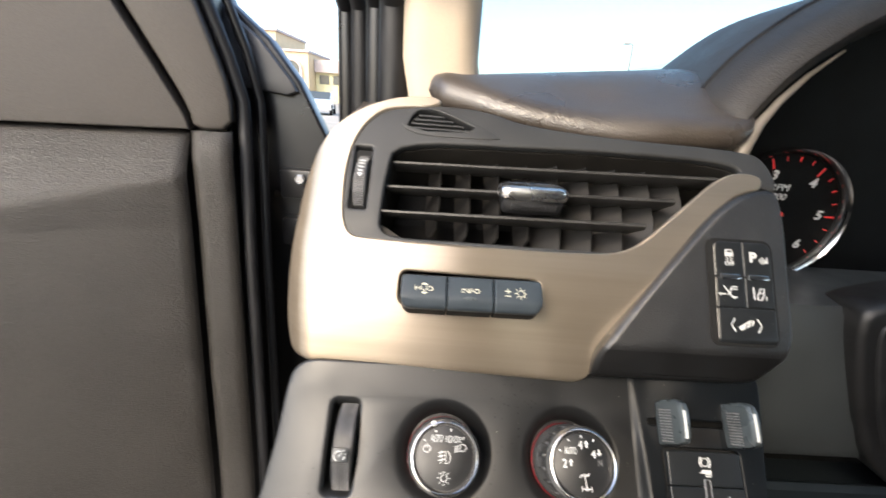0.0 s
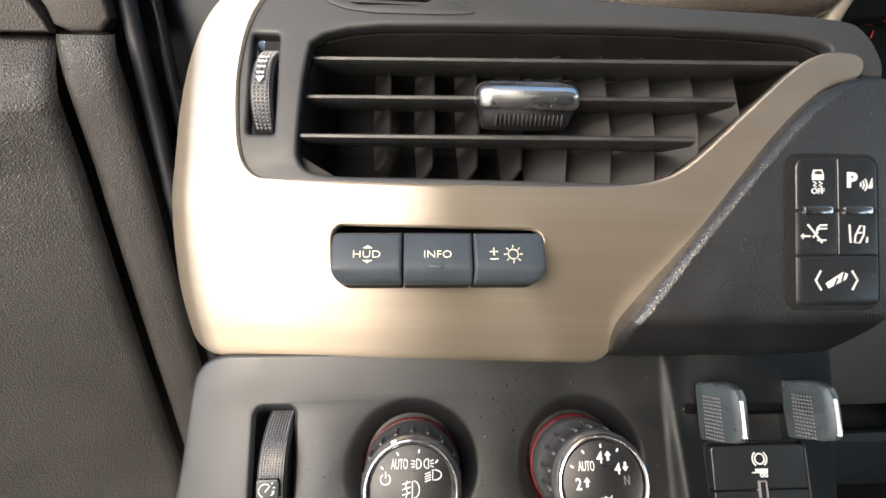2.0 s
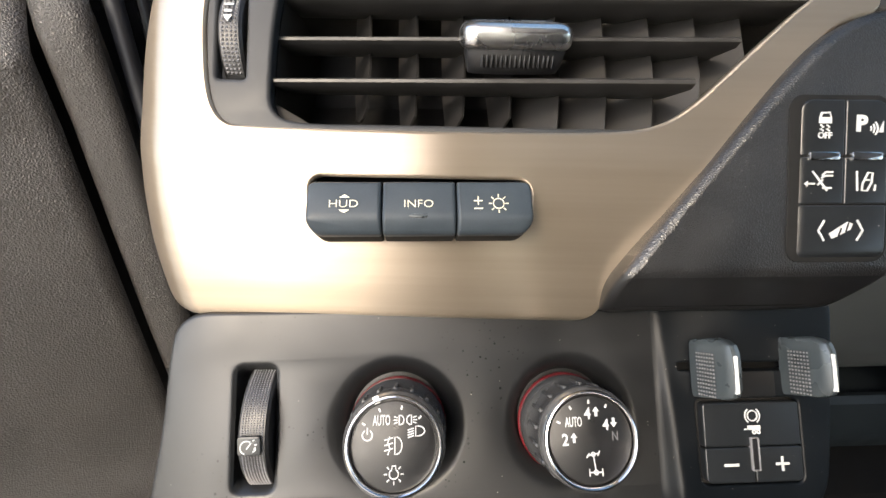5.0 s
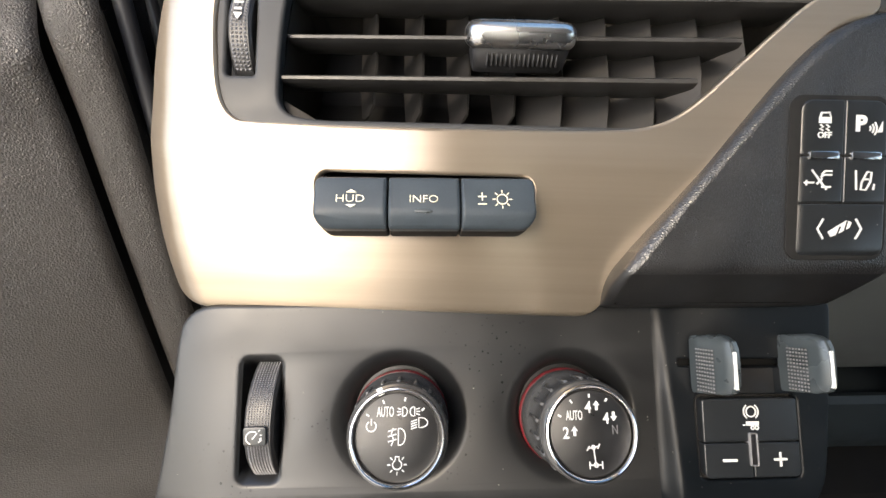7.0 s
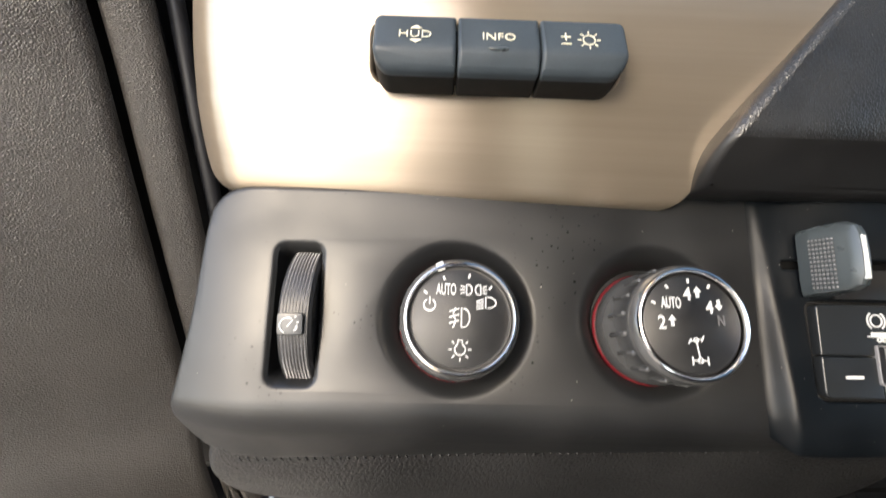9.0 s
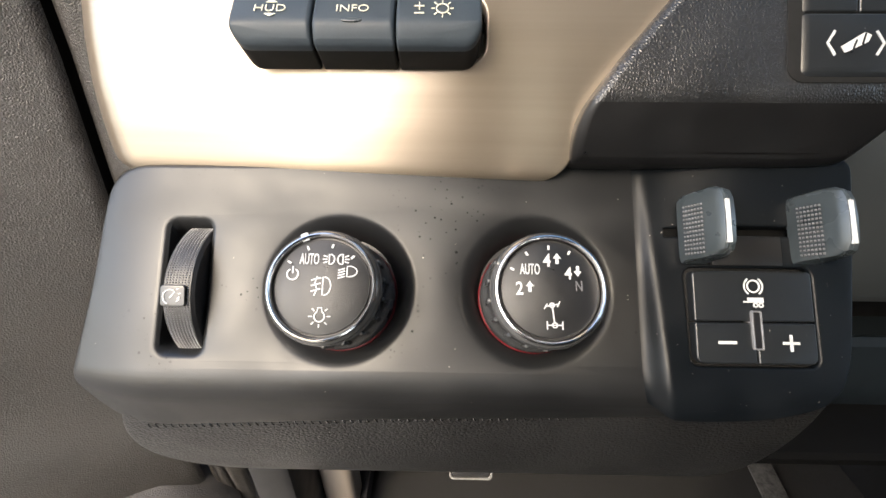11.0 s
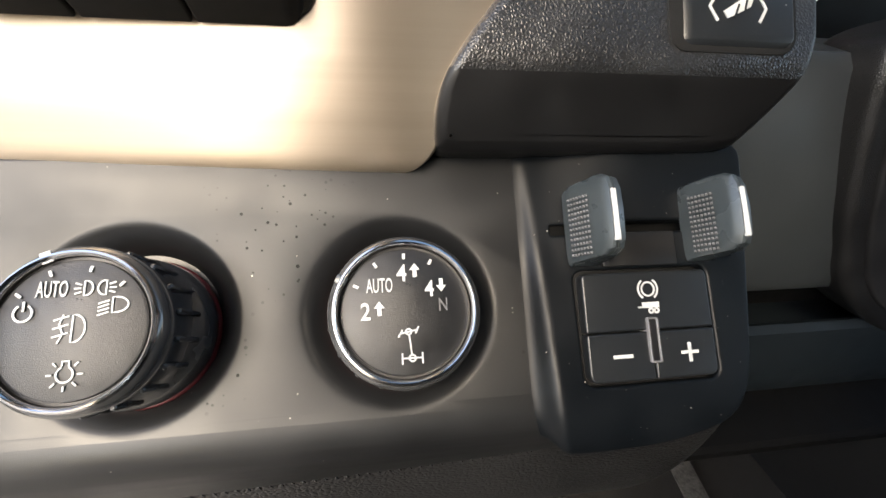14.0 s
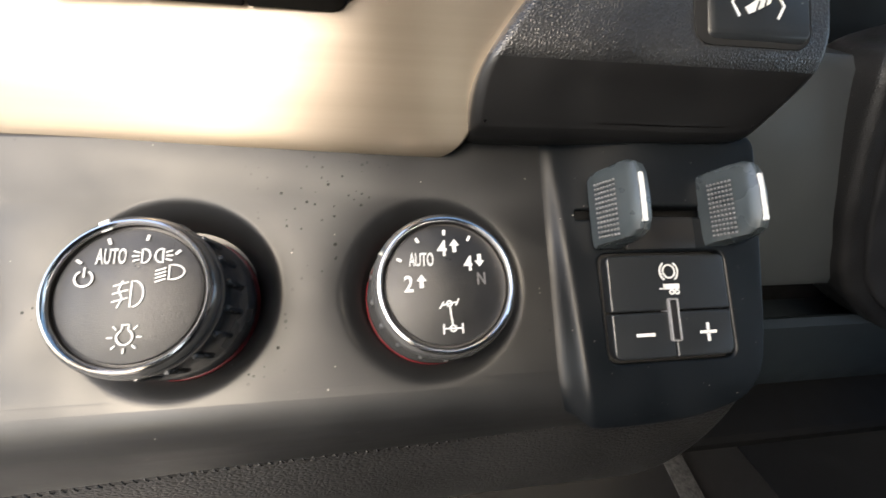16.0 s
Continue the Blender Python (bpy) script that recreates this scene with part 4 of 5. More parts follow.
for x0, x1, co in ((-0.0155, 0.0146, (0.006, 0.001, 0.001, 0.003)), (0.0152, 0.0452, (0.001, 0.001, 0.001, 0.001)), (0.0458, 0.0772, (0.001, 0.006, 0.003, 0.001))):
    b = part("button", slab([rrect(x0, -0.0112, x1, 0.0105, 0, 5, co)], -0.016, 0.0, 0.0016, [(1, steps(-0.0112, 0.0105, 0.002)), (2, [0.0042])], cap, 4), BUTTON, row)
    # button sides deep in the hole get near-black in place of shade
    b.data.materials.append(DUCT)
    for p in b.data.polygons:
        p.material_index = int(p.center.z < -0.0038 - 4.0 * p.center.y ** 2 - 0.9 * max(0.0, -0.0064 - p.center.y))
    n = 0.0004
    if x0 < 0:
        part("word", letters("HUD", 0.0047, -0.0003, 0, n, 1.2, 0.0, -0.00008), CREAM, b, "cream printed word HUD")
        part("arrow", joined([tri_mark(0.0000, 0.0027, 0.0021, 0.0013), tri_mark(0.0000, -0.0027, 0.0021, -0.0013)]), CREAM, b, m=pose(0, 0, 0.0002))
    elif x0 < 0.02:
        part("word", letters("INFO", 0.0047, 0.0300, 0, n, 1.15, 0.0, -0.00008), CREAM, b, "cream printed word INFO")
        part("tick", slab([arc(0.0298, -0.0052, 0.0038, 0, 360, 20, 0.0009)[:-1]], -0.0006, 0.0003, 0.0003), LEVER, b, "small raised tick")
    else:
        part("symbol", sun_icon(0.0627, 0, 0.0022, 0.0012, 0.00032, 0.0002), CREAM, b, "cream printed lamp symbol")
        part("sign", stroke([[(0.0525, 0.0012), (0.0561, 0.0012)], [(0.0543, -0.0006), (0.0543, 0.0030)], [(0.0525, -0.0022), (0.0561, -0.0022)]], 0.0004, 0.0002), CREAM, b, "cream plus and minus signs")

# ---- black pad with the switch block ----
pad_out = chaikin(mm((116, 1090), (116, 1105), (120.5, 1117), (149, 1147), (172, 1170), (191, 1189), (211, 1205), (230, 1212), (243, 1212), (246.5, 1195), (245.5, 1165), (244.5, 1127), (244, 1121), (231.5, 1089), (227, 1085), (200, 1084), (150, 1084.5), (122, 1084.5), (117.5, 1085.5)), 2)


def on_pad(u, z, n):
    k = 1.113 - z
    y = 0.2575 + 0.592 * (z - 1.1487) + 0.89 * 0.5 * (k + math.sqrt(k * k + 0.000016))
    return Vector((u, y, z)) + n * Vector((0, -0.861, 0.509))


pad = thing("switch_pad", pose(0, 0, 0), "black leather-grained pad carrying six switches", "switch pad")
pad_body = part("pad_body", slab([pad_out], -0.034, 0.0, 0.0052, [(1, [*steps(1.080, 1.212, 0.004), 1.1105]), (0, steps(0.112, 0.25, 0.006))], on_pad, 6), BLACKLEATHER, pad)
pad_body.data.materials.append(SMOOTH)
soft_normals(pad_body.data, lambda x, z: on_pad(x, z, 0.0).y)
for p in pad_body.data.polygons:
    p.material_index = int(p.center.z < 1.1105)
part("block_floor", slab([rrect(0.1876, 1.1172, 0.2332, 1.1790, 0.006)], -0.002, 0.0004, 0.0002, (), on_pad), DUCT, pad)

block = thing("switch_block", PAD @ Matrix.Translation((0, 0, -0.0018)), "block of five black switches with white symbols", "switch block")
SWITCH_ROWS = [("upper_left", 0.1925, 0.0108, 0.2118, 0.0345, (0.0006, 0.0006, 0.0006, 0.005)), ("upper_right", 0.2124, 0.0108, 0.2314, 0.0345, (0.0006, 0.0006, 0.005, 0.0006)), ("middle_left", 0.1910, -0.0098, 0.2118, 0.0102, (0.0006,) * 4), ("middle_right", 0.2124, -0.0098, 0.2314, 0.0102, (0.0006,) * 4), ("wide", 0.1894, -0.0338, 0.2314, -0.0104, (0.005, 0.005, 0.0006, 0.0006))]
SWITCHES = {}
for key, x0, y0, x1, y1, co in SWITCH_ROWS:
    def roll(u, v, n):
        d = max(0.0, (0.1962 - u) / 0.0060)
        e = max(0.0, (-0.0300 - v) / 0.0042)
        return Vector((u, v, n - 0.0026 * d ** 2 - 0.0026 * e ** 2))
    SWITCHES[key] = part("switch", slab([rrect(x0, y0, x1, y1, 0, 5, co)], -0.010, 0.0006, 0.0007, [(0, steps(0.1890, 0.1964, 0.0012)), (1, steps(-0.0342, -0.0298, 0.0013))], roll, 3), SWITCH, block)
for x in (0.1958, 0.2150):
    part("indicator_bar", box(x, 0.0086, -0.002, x + 0.0135, 0.0124, 0.0016, 0.0008), CHROME, block, "bright indicator bar")
N = 0.0007
car_top = [(-0.0028, 0.0022), (-0.0020, 0.0046), (0.0020, 0.0046), (0.0028, 0.0022), (0.0028, -0.0002), (-0.0028, -0.0002)]
sx, sy = 0.2026, 0.0245
part("symbol", joined([slab([[(sx + a, sy + b) for a, b in car_top]], N, N + 0.0003), stroke([[(sx - 0.0022 + dx, sy - 0.0008), (sx - 0.0008 + dx, sy - 0.0018), (sx - 0.0022 + dx, sy - 0.0026), (sx - 0.0008 + dx, sy - 0.0034)] for dx in (0, 0.0028)], 0.0007, N), letters("OFF", 0.0036, sx, sy - 0.0052, N + 0.0001, 1.0, 0, 0.0001)]), WHITE, SWITCHES["upper_left"], "white skidding car symbol over OFF")
sx = 0.2212
part("symbol", joined([letters("P", 0.0092, sx - 0.002, sy, N + 0.0001, 1.05, 0, 0.0004), stroke([arc(sx + 0.0005, sy - 0.0022, r, -38, 38, 8) for r in (0.0016, 0.0030, 0.0044)], 0.0006, N), slab([[(sx + 0.0052, sy - 0.0038), (sx + 0.0076, sy - 0.0038), (sx + 0.0076, sy + 0.001)]], N, N + 0.0003)]), WHITE, SWITCHES["upper_right"], "white parking sensor symbol")
sx, sy = 0.2008, 0.0000
part("symbol", joined([stroke([[(sx - 0.0034, sy + 0.0042), (sx + 0.0034, sy - 0.0042)], [(sx - 0.0058, sy - 0.0012), (sx - 0.0022, sy - 0.0012)], [(sx + 0.0006, sy + 0.0012), (sx + 0.0024, sy + 0.0022), (sx + 0.0058, sy + 0.0022)], [(sx + 0.0010, sy + 0.0022), (sx + 0.0026, sy + 0.0038), (sx + 0.0058, sy + 0.0038)], [(sx + 0.0012, sy - 0.0030), (sx + 0.0054, sy - 0.0030)], [(sx - 0.0010, sy - 0.0018), (sx + 0.0014, sy + 0.0006)]], 0.0008, N), slab([[(sx - 0.0070, sy - 0.0012), (sx - 0.0054, sy - 0.0000), (sx - 0.0054, sy - 0.0024)]], N, N + 0.0003)]), WHITE, SWITCHES["middle_left"], "white crossed-out collision alert symbol")
sx = 0.2216
part("symbol", stroke([[(sx - 0.0042, sy + 0.0042), (sx - 0.0038, sy - 0.0042)], [(sx + 0.0040, sy - 0.0042), (sx + 0.0044, sy - 0.0016)], [(sx - 0.0018, sy - 0.0040), (sx - 0.0014, sy - 0.0010), (sx + 0.0010, sy + 0.0036), (sx + 0.0030, sy + 0.0034), (sx + 0.0026, sy - 0.0006), (sx + 0.0006, sy - 0.0042), (sx - 0.0018, sy - 0.0040)], [(sx - 0.0006, sy + 0.0004), (sx + 0.0018, sy + 0.0004)]], 0.0008, N), WHITE, SWITCHES["middle_right"], "white lane keeping symbol")
sx, sy = 0.2108, -0.0212
ped = [(-0.0048, -0.0012), (-0.0036, -0.0032), (-0.0012, -0.0022), (0.0040, 0.0004), (0.0050, 0.0026), (0.0028, 0.0034), (-0.0006, 0.0014)]
part("symbol", joined([slab([[(sx + a * 1.1, sy + b * 1.1) for a, b in ped]], N, N + 0.0003), stroke([[(sx - 0.0074, sy + 0.0044), (sx - 0.0100, sy), (sx - 0.0074, sy - 0.0044)], [(sx + 0.0074, sy + 0.0044), (sx + 0.0100, sy), (sx + 0.0074, sy - 0.0044)]], 0.0009, N)]), WHITE, SWITCHES["wide"], "white pedal adjusting symbol between arrows")

part("symbol_window", slab([[(0.2026 + a, 0.0245 + b) for a, b in ((-0.0018, 0.0024), (-0.0014, 0.0038), (0.0014, 0.0038), (0.0018, 0.0024))][::-1]], N + 0.0003, N + 0.0005), SWITCH, SWITCHES["upper_left"])
part("symbol_gap", stroke([[(sx - 0.0016, sy - 0.0034), (sx + 0.0002, sy + 0.0010)], [(sx + 0.0034, sy + 0.0034), (sx + 0.0022, sy - 0.0006)]], 0.0006, N + 0.0003, 0.0002), SWITCH, SWITCHES["wide"])

# ---- rotary knobs ----
H = 0.0262


def rotary(x, label):
    k = thing("rotary_knob", LOW @ Matrix.Translation((x, 0.0012, H)) @ pose(0, 0, 0, -4.5, 0, 0) @ Matrix.Translation((0, 0, -H)), label, "rotary knob", "knobs on the lower panel")
    part("red_ring", lathe([(0.0218, -0.0088), (0.0243, -0.0086), (0.0243, -0.0076), (0.0239, -0.0071), (0.0218, -0.0072)], 72), RED, k, "thin red ring at the knob's foot")
    body = lathe([(0.0235, -0.0078), (0.0238, -0.0056), (0.0238, -0.0020), (0.0230, 0.0040), (0.0218, 0.0060), (0.0216, 0.0168), (0.0220, 0.0190), (0.0221, 0.0226), (0.0216, H - 0.0012), (0.0206, H - 0.0002)], 72)
    ribs = []
    for i in range(18):
        r = box(-0.0009, 0.0208, 0.0046, 0.0009, 0.0228, 0.0184, 0.0005, 1)
        bmesh.ops.rotate(r, verts=r.verts, cent=(0, 0, 0), matrix=Matrix.Rotation(2 * math.pi * i / 18, 3, "Z"))
        ribs.append(r)
    kb = part("knob_body", body, SMOKE, k, "smoked grey ribbed knob body")
    for r in ribs:
        part("rib", r, SMOKE, kb)
    part("chrome_ring", lathe([(0.0207, H - 0.0010), (0.0206, H + 0.0001), (0.0202, H + 0.0008), (0.0197, H + 0.0010), (0.0192, H + 0.0006), (0.0188, H - 0.0004), (0.0187, H - 0.0024)], 72), CHROME, k, "chrome ring")
    face = part("face", lathe([(0.0188, H - 0.0024), (0.0181, H - 0.0024), (0.0179, H - 0.0011), (0.0174, H - 0.0008), (0.0, H - 0.0006)], 64), KNOBFACE, k, "matt black knob face")
    return k, face


NF = H - 0.0006
light_knob, face = rotary(0.0187, "headlight knob with chrome ring and white symbols")
pr = lambda bm, label="": part("print", bm, WHITE, face, label)
pr(letters("AUTO", 0.0060, -0.0053, 0.0103, NF + 0.0001, 0.44, 0, 0.00003), "white printed word AUTO")
pr(joined([stroke([arc(-0.0112, 0.0044, 0.0021, 120, 420, 16), [(-0.0112, 0.0048), (-0.0112, 0.0074)]], 0.0005, NF)]), "white power symbol")
pr(stroke([[(0.0022, 0.0121), (0.0022, 0.0083), *arc(0.0026, 0.0102, 0.0016, -80, 80, 8, 0.0019), (0.0022, 0.0121)], [(0.0000, 0.0116), (0.0016, 0.0111)], [(-0.0002, 0.0102), (0.0015, 0.0102)], [(0.0000, 0.0088), (0.0016, 0.0093)], [(0.0074, 0.0121), (0.0074, 0.0083), *arc(0.0070, 0.0102, 0.0016, 260, 100, 8, 0.0019), (0.0074, 0.0121)], [(0.0080, 0.0111), (0.0096, 0.0116)], [(0.0081, 0.0102), (0.0098, 0.0102)], [(0.0080, 0.0093), (0.0096, 0.0088)]], 0.00042, NF), "white side lamp symbol")
pr(stroke([[(0.0092, 0.0036), (0.0092, 0.0076), *arc(0.0100, 0.0056, 0.0030, 80, -80, 10, 0.0020), (0.0092, 0.0036)], *[[(0.0058, 0.0030 + 0.0010 * i), (0.0084, 0.0038 + 0.0010 * i)] for i in range(4)]], 0.00042, NF), "white dipped beam symbol")
pr(stroke([[(0.0004, -0.0034), (0.0004, 0.0034), *arc(0.0010, 0.0, 0.0024, 80, -80, 10, 0.0034), (0.0004, -0.0034)], *[[(-0.0040, -0.0020 + 0.0021 * i), (-0.0004, -0.0010 + 0.0021 * i)] for i in range(3)], [(-0.0018, 0.0036), (-0.0026, 0.0012), (-0.0016, -0.0012), (-0.0026, -0.0036)]], 0.00042, NF), "white fog lamp symbol")
pr(joined([stroke([arc(0, -0.0112, 0.0019, 115, 425, 18), [(-0.0008, -0.0092), (-0.0008, -0.0080), (0.0008, -0.0080), (0.0008, -0.0092)]] + [[(0.0028 * math.cos(radians(a)), -0.0112 + 0.0028 * math.sin(radians(a))), (0.0041 * math.cos(radians(a)), -0.0112 + 0.0041 * math.sin(radians(a)))] for a in (0, 45, 135, 180, 225, 270, 315)], 0.00042, NF)]), "white lamp symbol")
for a in (145, 113, 78, 45):
    pr(stroke([[(0.0148 * math.cos(radians(a)), 0.0148 * math.sin(radians(a))), (0.0164 * math.cos(radians(a)), 0.0164 * math.sin(radians(a)))]], 0.0007, NF), "white tick")
part("pointer", box(-0.0014, -0.0020, 0, 0.0014, 0.0012, 0.0006, 0.0003, 2), WHITE, light_knob, "white pointer mark", m=pose(0.0205 * math.cos(radians(112)), 0.0205 * math.sin(radians(112)), H - 0.0006, 0, 0, 22))

drive_knob, face = rotary(0.1035, "four-wheel-drive knob with chrome ring and white symbols")
pr = lambda bm, label="": part("print", bm, WHITE, face, label)


def arrow(cx, cy, s, up=1):
    q = [(-0.0005, -0.0017), (0.0005, -0.0017), (0.0005, 0.0001), (0.0013, 0.0001), (0.0, 0.0018), (-0.0013, 0.0001), (-0.0005, 0.0001)]
    return slab([[(cx + s * a, cy + s * up * b) for a, b in (q if up > 0 else q[::-1])]], NF, NF + 0.0003)


pr(letters("AUTO", 0.0058, -0.0072, 0.0074, NF + 0.0001, 0.46, 0, 0.00003), "white printed word AUTO")
pr(joined([letters("2", 0.0068, -0.0112, 0.0002, NF + 0.0001, 0.85, 0, 0.0001), arrow(-0.0074, 0.0008, 1.15)]), "white figure 2 with up arrow")
pr(joined([letters("4", 0.0068, -0.0008, 0.0108, NF + 0.0001, 0.85, 0, 0.0001), arrow(0.0030, 0.0114, 1.15)]), "white figure 4 with up arrow")
pr(joined([letters("4", 0.0064, 0.0070, 0.0060, NF + 0.0001, 0.85, 0, 0.0001), arrow(0.0105, 0.0068, 1.1, -1)]), "white figure 4 with down arrow")
part("print", letters("N", 0.0054, 0.0108, 0.0012, NF + 0.0001, 0.7), GREYPRINT, face, "dim printed letter N")
pr(stroke([[(0.0006, -0.0066), (0.0012, -0.0126)], arc(0.0005, -0.0060, 0.0008, 0, 360, 10), arc(0.0013, -0.0132, 0.0009, 0, 360, 10), [(-0.0016, -0.0064), (0.0026, -0.0056)], [(-0.0014, -0.0132), (0.0040, -0.0132)], [(-0.0024, -0.0074), (-0.0012, -0.0054)], [(0.0024, -0.0066), (0.0034, -0.0046)], [(-0.0015, -0.0148), (-0.0015, -0.0118)], [(0.0041, -0.0148), (0.0041, -0.0118)]], 0.00042, NF), "white drive train symbol")
for a in (152, 122, 90, 61):
    pr(stroke([[(0.0148 * math.cos(radians(a)), 0.0148 * math.sin(radians(a))), (0.0164 * math.cos(radians(a)), 0.0164 * math.sin(radians(a)))]], 0.0008, NF), "white tick")
part("pointer", box(-0.0013, -0.0020, 0, 0.0013, 0.0012, 0.0006, 0.0003, 2), LEVER, drive_knob, "clear pointer mark", m=pose(0.0205 * math.cos(radians(152)), 0.0205 * math.sin(radians(152)), H - 0.0006, 0, 0, 62))

# ---- dimmer thumbwheel ----
dim = thing("dimmer_thumbwheel", LOW @ Matrix.Translation((-0.0466, 0.0010, -0.0237)), "black studded dimmer thumbwheel in its slot", "thumbwheel")
w_bm, s_bm = ribbed_wheel(0.0325, 0.0135, 62, 8, 34, 146, BLACK, 0.00045)
part("wheel", w_bm, BLACK, dim)
tagged(part("studs", s_bm, STUD, dim), kind="stuff")
plate = part("plate", slab([rrect(-0.0052, -0.0044, 0.0052, 0.0044, 0.0014)], 0.0, 0.0012, 0.0004), SWITCH, dim, "small black plate with a dial symbol", m=pose(-0.0008, 0.0328 * math.cos(radians(96.5)), 0.0328 * math.sin(radians(96.5))) @ pose(0, 0, 0, 6.5, 0, 0))
part("symbol", stroke([arc(-0.0008, -0.0004, 0.0030, 60, 250, 12), [(-0.0010, -0.0010), (0.0012, 0.0018)], [(0.0018, 0.0026), (0.0026, 0.0032)], [(0.0026, 0.0008), (0.0036, 0.0010)], [(0.0022, -0.0008), (0.0032, -0.0016)], arc(0.0014, -0.0008, 0.0016, -80, 20, 6)], 0.0005, 0.0012), WHITE, plate, "white dial symbol")

# ---- trailer brake module on the raised part ----
brake = thing("brake_controller", LOW @ Matrix.Translation((0, 0, 0.0075)), "black trailer brake control with two levers and keys", "brake control")
part("slot", box(0.1540, 0.0240, -0.0100, 0.2298, 0.0300, -0.0060), GAUGEBLACK, brake, "dark slot for the levers")
part("slot_lip", box(0.1745, 0.0125, -0.001, 0.2035, 0.0248, 0.0008, 0.0005), SMOOTH, brake)


def lever(dx):
    prof = [(0.0000, -0.0005), (-0.0002, 0.0045), (0.0008, 0.0070), (0.0058, 0.0146), (0.0064, 0.0164), (0.0076, 0.0186), (0.0092, 0.0201), (0.0108, 0.0204), (0.0122, 0.0198), (0.0128, 0.0190), (0.0131, 0.0192), (0.0166, 0.0182), (0.0178, 0.0168), (0.0183, 0.0130), (0.0182, -0.0005)]
    prof = [(0.0182 - (0.0182 - x) * 0.82, n) for x, n in prof]
    bm = bmesh.new()
    rows = []
    for v, k in ((0.0132, 0.50), (0.0138, 0.76), (0.0154, 0.92), (0.0190, 1.0), (0.0280, 1.02), (0.0350, 1.0), (0.0384, 0.93), (0.0402, 0.76), (0.0408, 0.50)):
        rows.append([bm.verts.new((0.1577 + dx + 0.009 + (x * 0.84 - 0.0075) * (0.55 + 0.45 * k), v + 0.0015 * n / 0.02, n * k if n > 0 else n)) for x, n in prof])
    for a, b in zip(rows, rows[1:]):
        for i in range(len(prof) - 1):
            bm.faces.new((a[i], a[i + 1], b[i + 1], b[i]))
    bm.faces.new(rows[0]), bm.faces.new(rows[-1][::-1])
    bmesh.ops.recalc_face_normals(bm, faces=bm.faces)
    lv = part("lever", bm, LEVER, brake, "satin grey thumb lever with a white line", crease=30)
    studs = bmesh.new()
    for i in range(7):
        for j in range(12):
            t = (i + 0.6) / 7.4
            x, n = 0.1604 + dx + 0.0038 * t, 0.0062 + 0.0083 * t
            v = 0.0162 + 0.00172 * j
            q = [studs.verts.new((x + a * 0.00022, v + b * 0.00044, n + a * 0.00034)) for a, b in ((-1, -1), (1, -1), (1, 1), (-1, 1))]
            tip = studs.verts.new((x - 0.00045, v, n + 0.0004))
            for k in range(4):
                studs.faces.new((q[k], q[(k + 1) % 4], tip))
    bmesh.ops.recalc_face_normals(studs, faces=studs.faces)
    tagged(part("studs", studs, STUD, lv), kind="stuff")
    part("line", box(0.1686 + dx, 0.0190, 0.0176, 0.1703 + dx, 0.0355, 0.0209, 0.0002, 1), WHITE, lv, "white line")


lever(0.0)
lever(0.0455)
part("key_frame", slab([rrect(0.1640, -0.0288, 0.2156, 0.0120, 0.0035)], -0.0080, -0.0035, 0.0002), DUCT, brake)
k1 = part("key", slab([rrect(0.1657, -0.0102, 0.2138, 0.0102, 0, 5, (0.0006, 0.0006, 0.002, 0.002))], -0.0036, 0.0012, 0.0007, res=3), SWITCH, brake)
k2 = part("key", slab([rrect(0.1657, -0.0270, 0.1896, -0.0108, 0, 5, (0.003, 0.0006, 0.0006, 0.0006))], -0.0036, 0.0012, 0.0007, res=3), SWITCH, brake)
k3 = part("key", slab([rrect(0.1902, -0.0270, 0.2138, -0.0108, 0, 5, (0.0006, 0.003, 0.0006, 0.0006))], -0.0036, 0.0012, 0.0007, res=3), SWITCH, brake)
part("guide", slab([rrect(0.1878, -0.0214, 0.1920, -0.0058, 0.0008), rrect(0.1885, -0.0207, 0.1913, -0.0065, 0.0005)], -0.003, 0.0024, 0.0003), STUD, brake, "thin grey frame of the indicator", smooth=False)
part("indicator", box(0.1884, -0.0208, -0.003, 0.1914, -0.0064, 0.0019, 0.0004), JAMB, brake, "small glossy indicator window")
NB = 0.0012
part("symbol", joined([stroke([arc(0.1900, 0.0040, 0.0024, 0, 360, 22), arc(0.1900, 0.0040, 0.0037, 125, 235, 10), arc(0.1900, 0.0040, 0.0037, -55, 55, 10)], 0.0006, NB), slab([[(0.1872, -0.0006), (0.1872, -0.0026), (0.1936, -0.0026), (0.1936, -0.0006)][::-1]], NB, NB + 0.0003), stroke([[(0.1856, -0.0023), (0.1880, -0.0023)], arc(0.1904, -0.0036, 0.0008, 0, 360, 8), arc(0.1925, -0.0036, 0.0008, 0, 360, 8)], 0.0006, NB)]), WHITE, k1, "white trailer brake symbol")
part("symbol", stroke([[(0.1744, -0.0186), (0.1816, -0.0186)]], 0.0012, NB), WHITE, k2, "white minus sign")
part("symbol", stroke([[(0.2000, -0.0186), (0.2066, -0.0186)], [(0.2033, -0.0219), (0.2033, -0.0153)]], 0.0011, NB), WHITE, k3, "white plus sign")

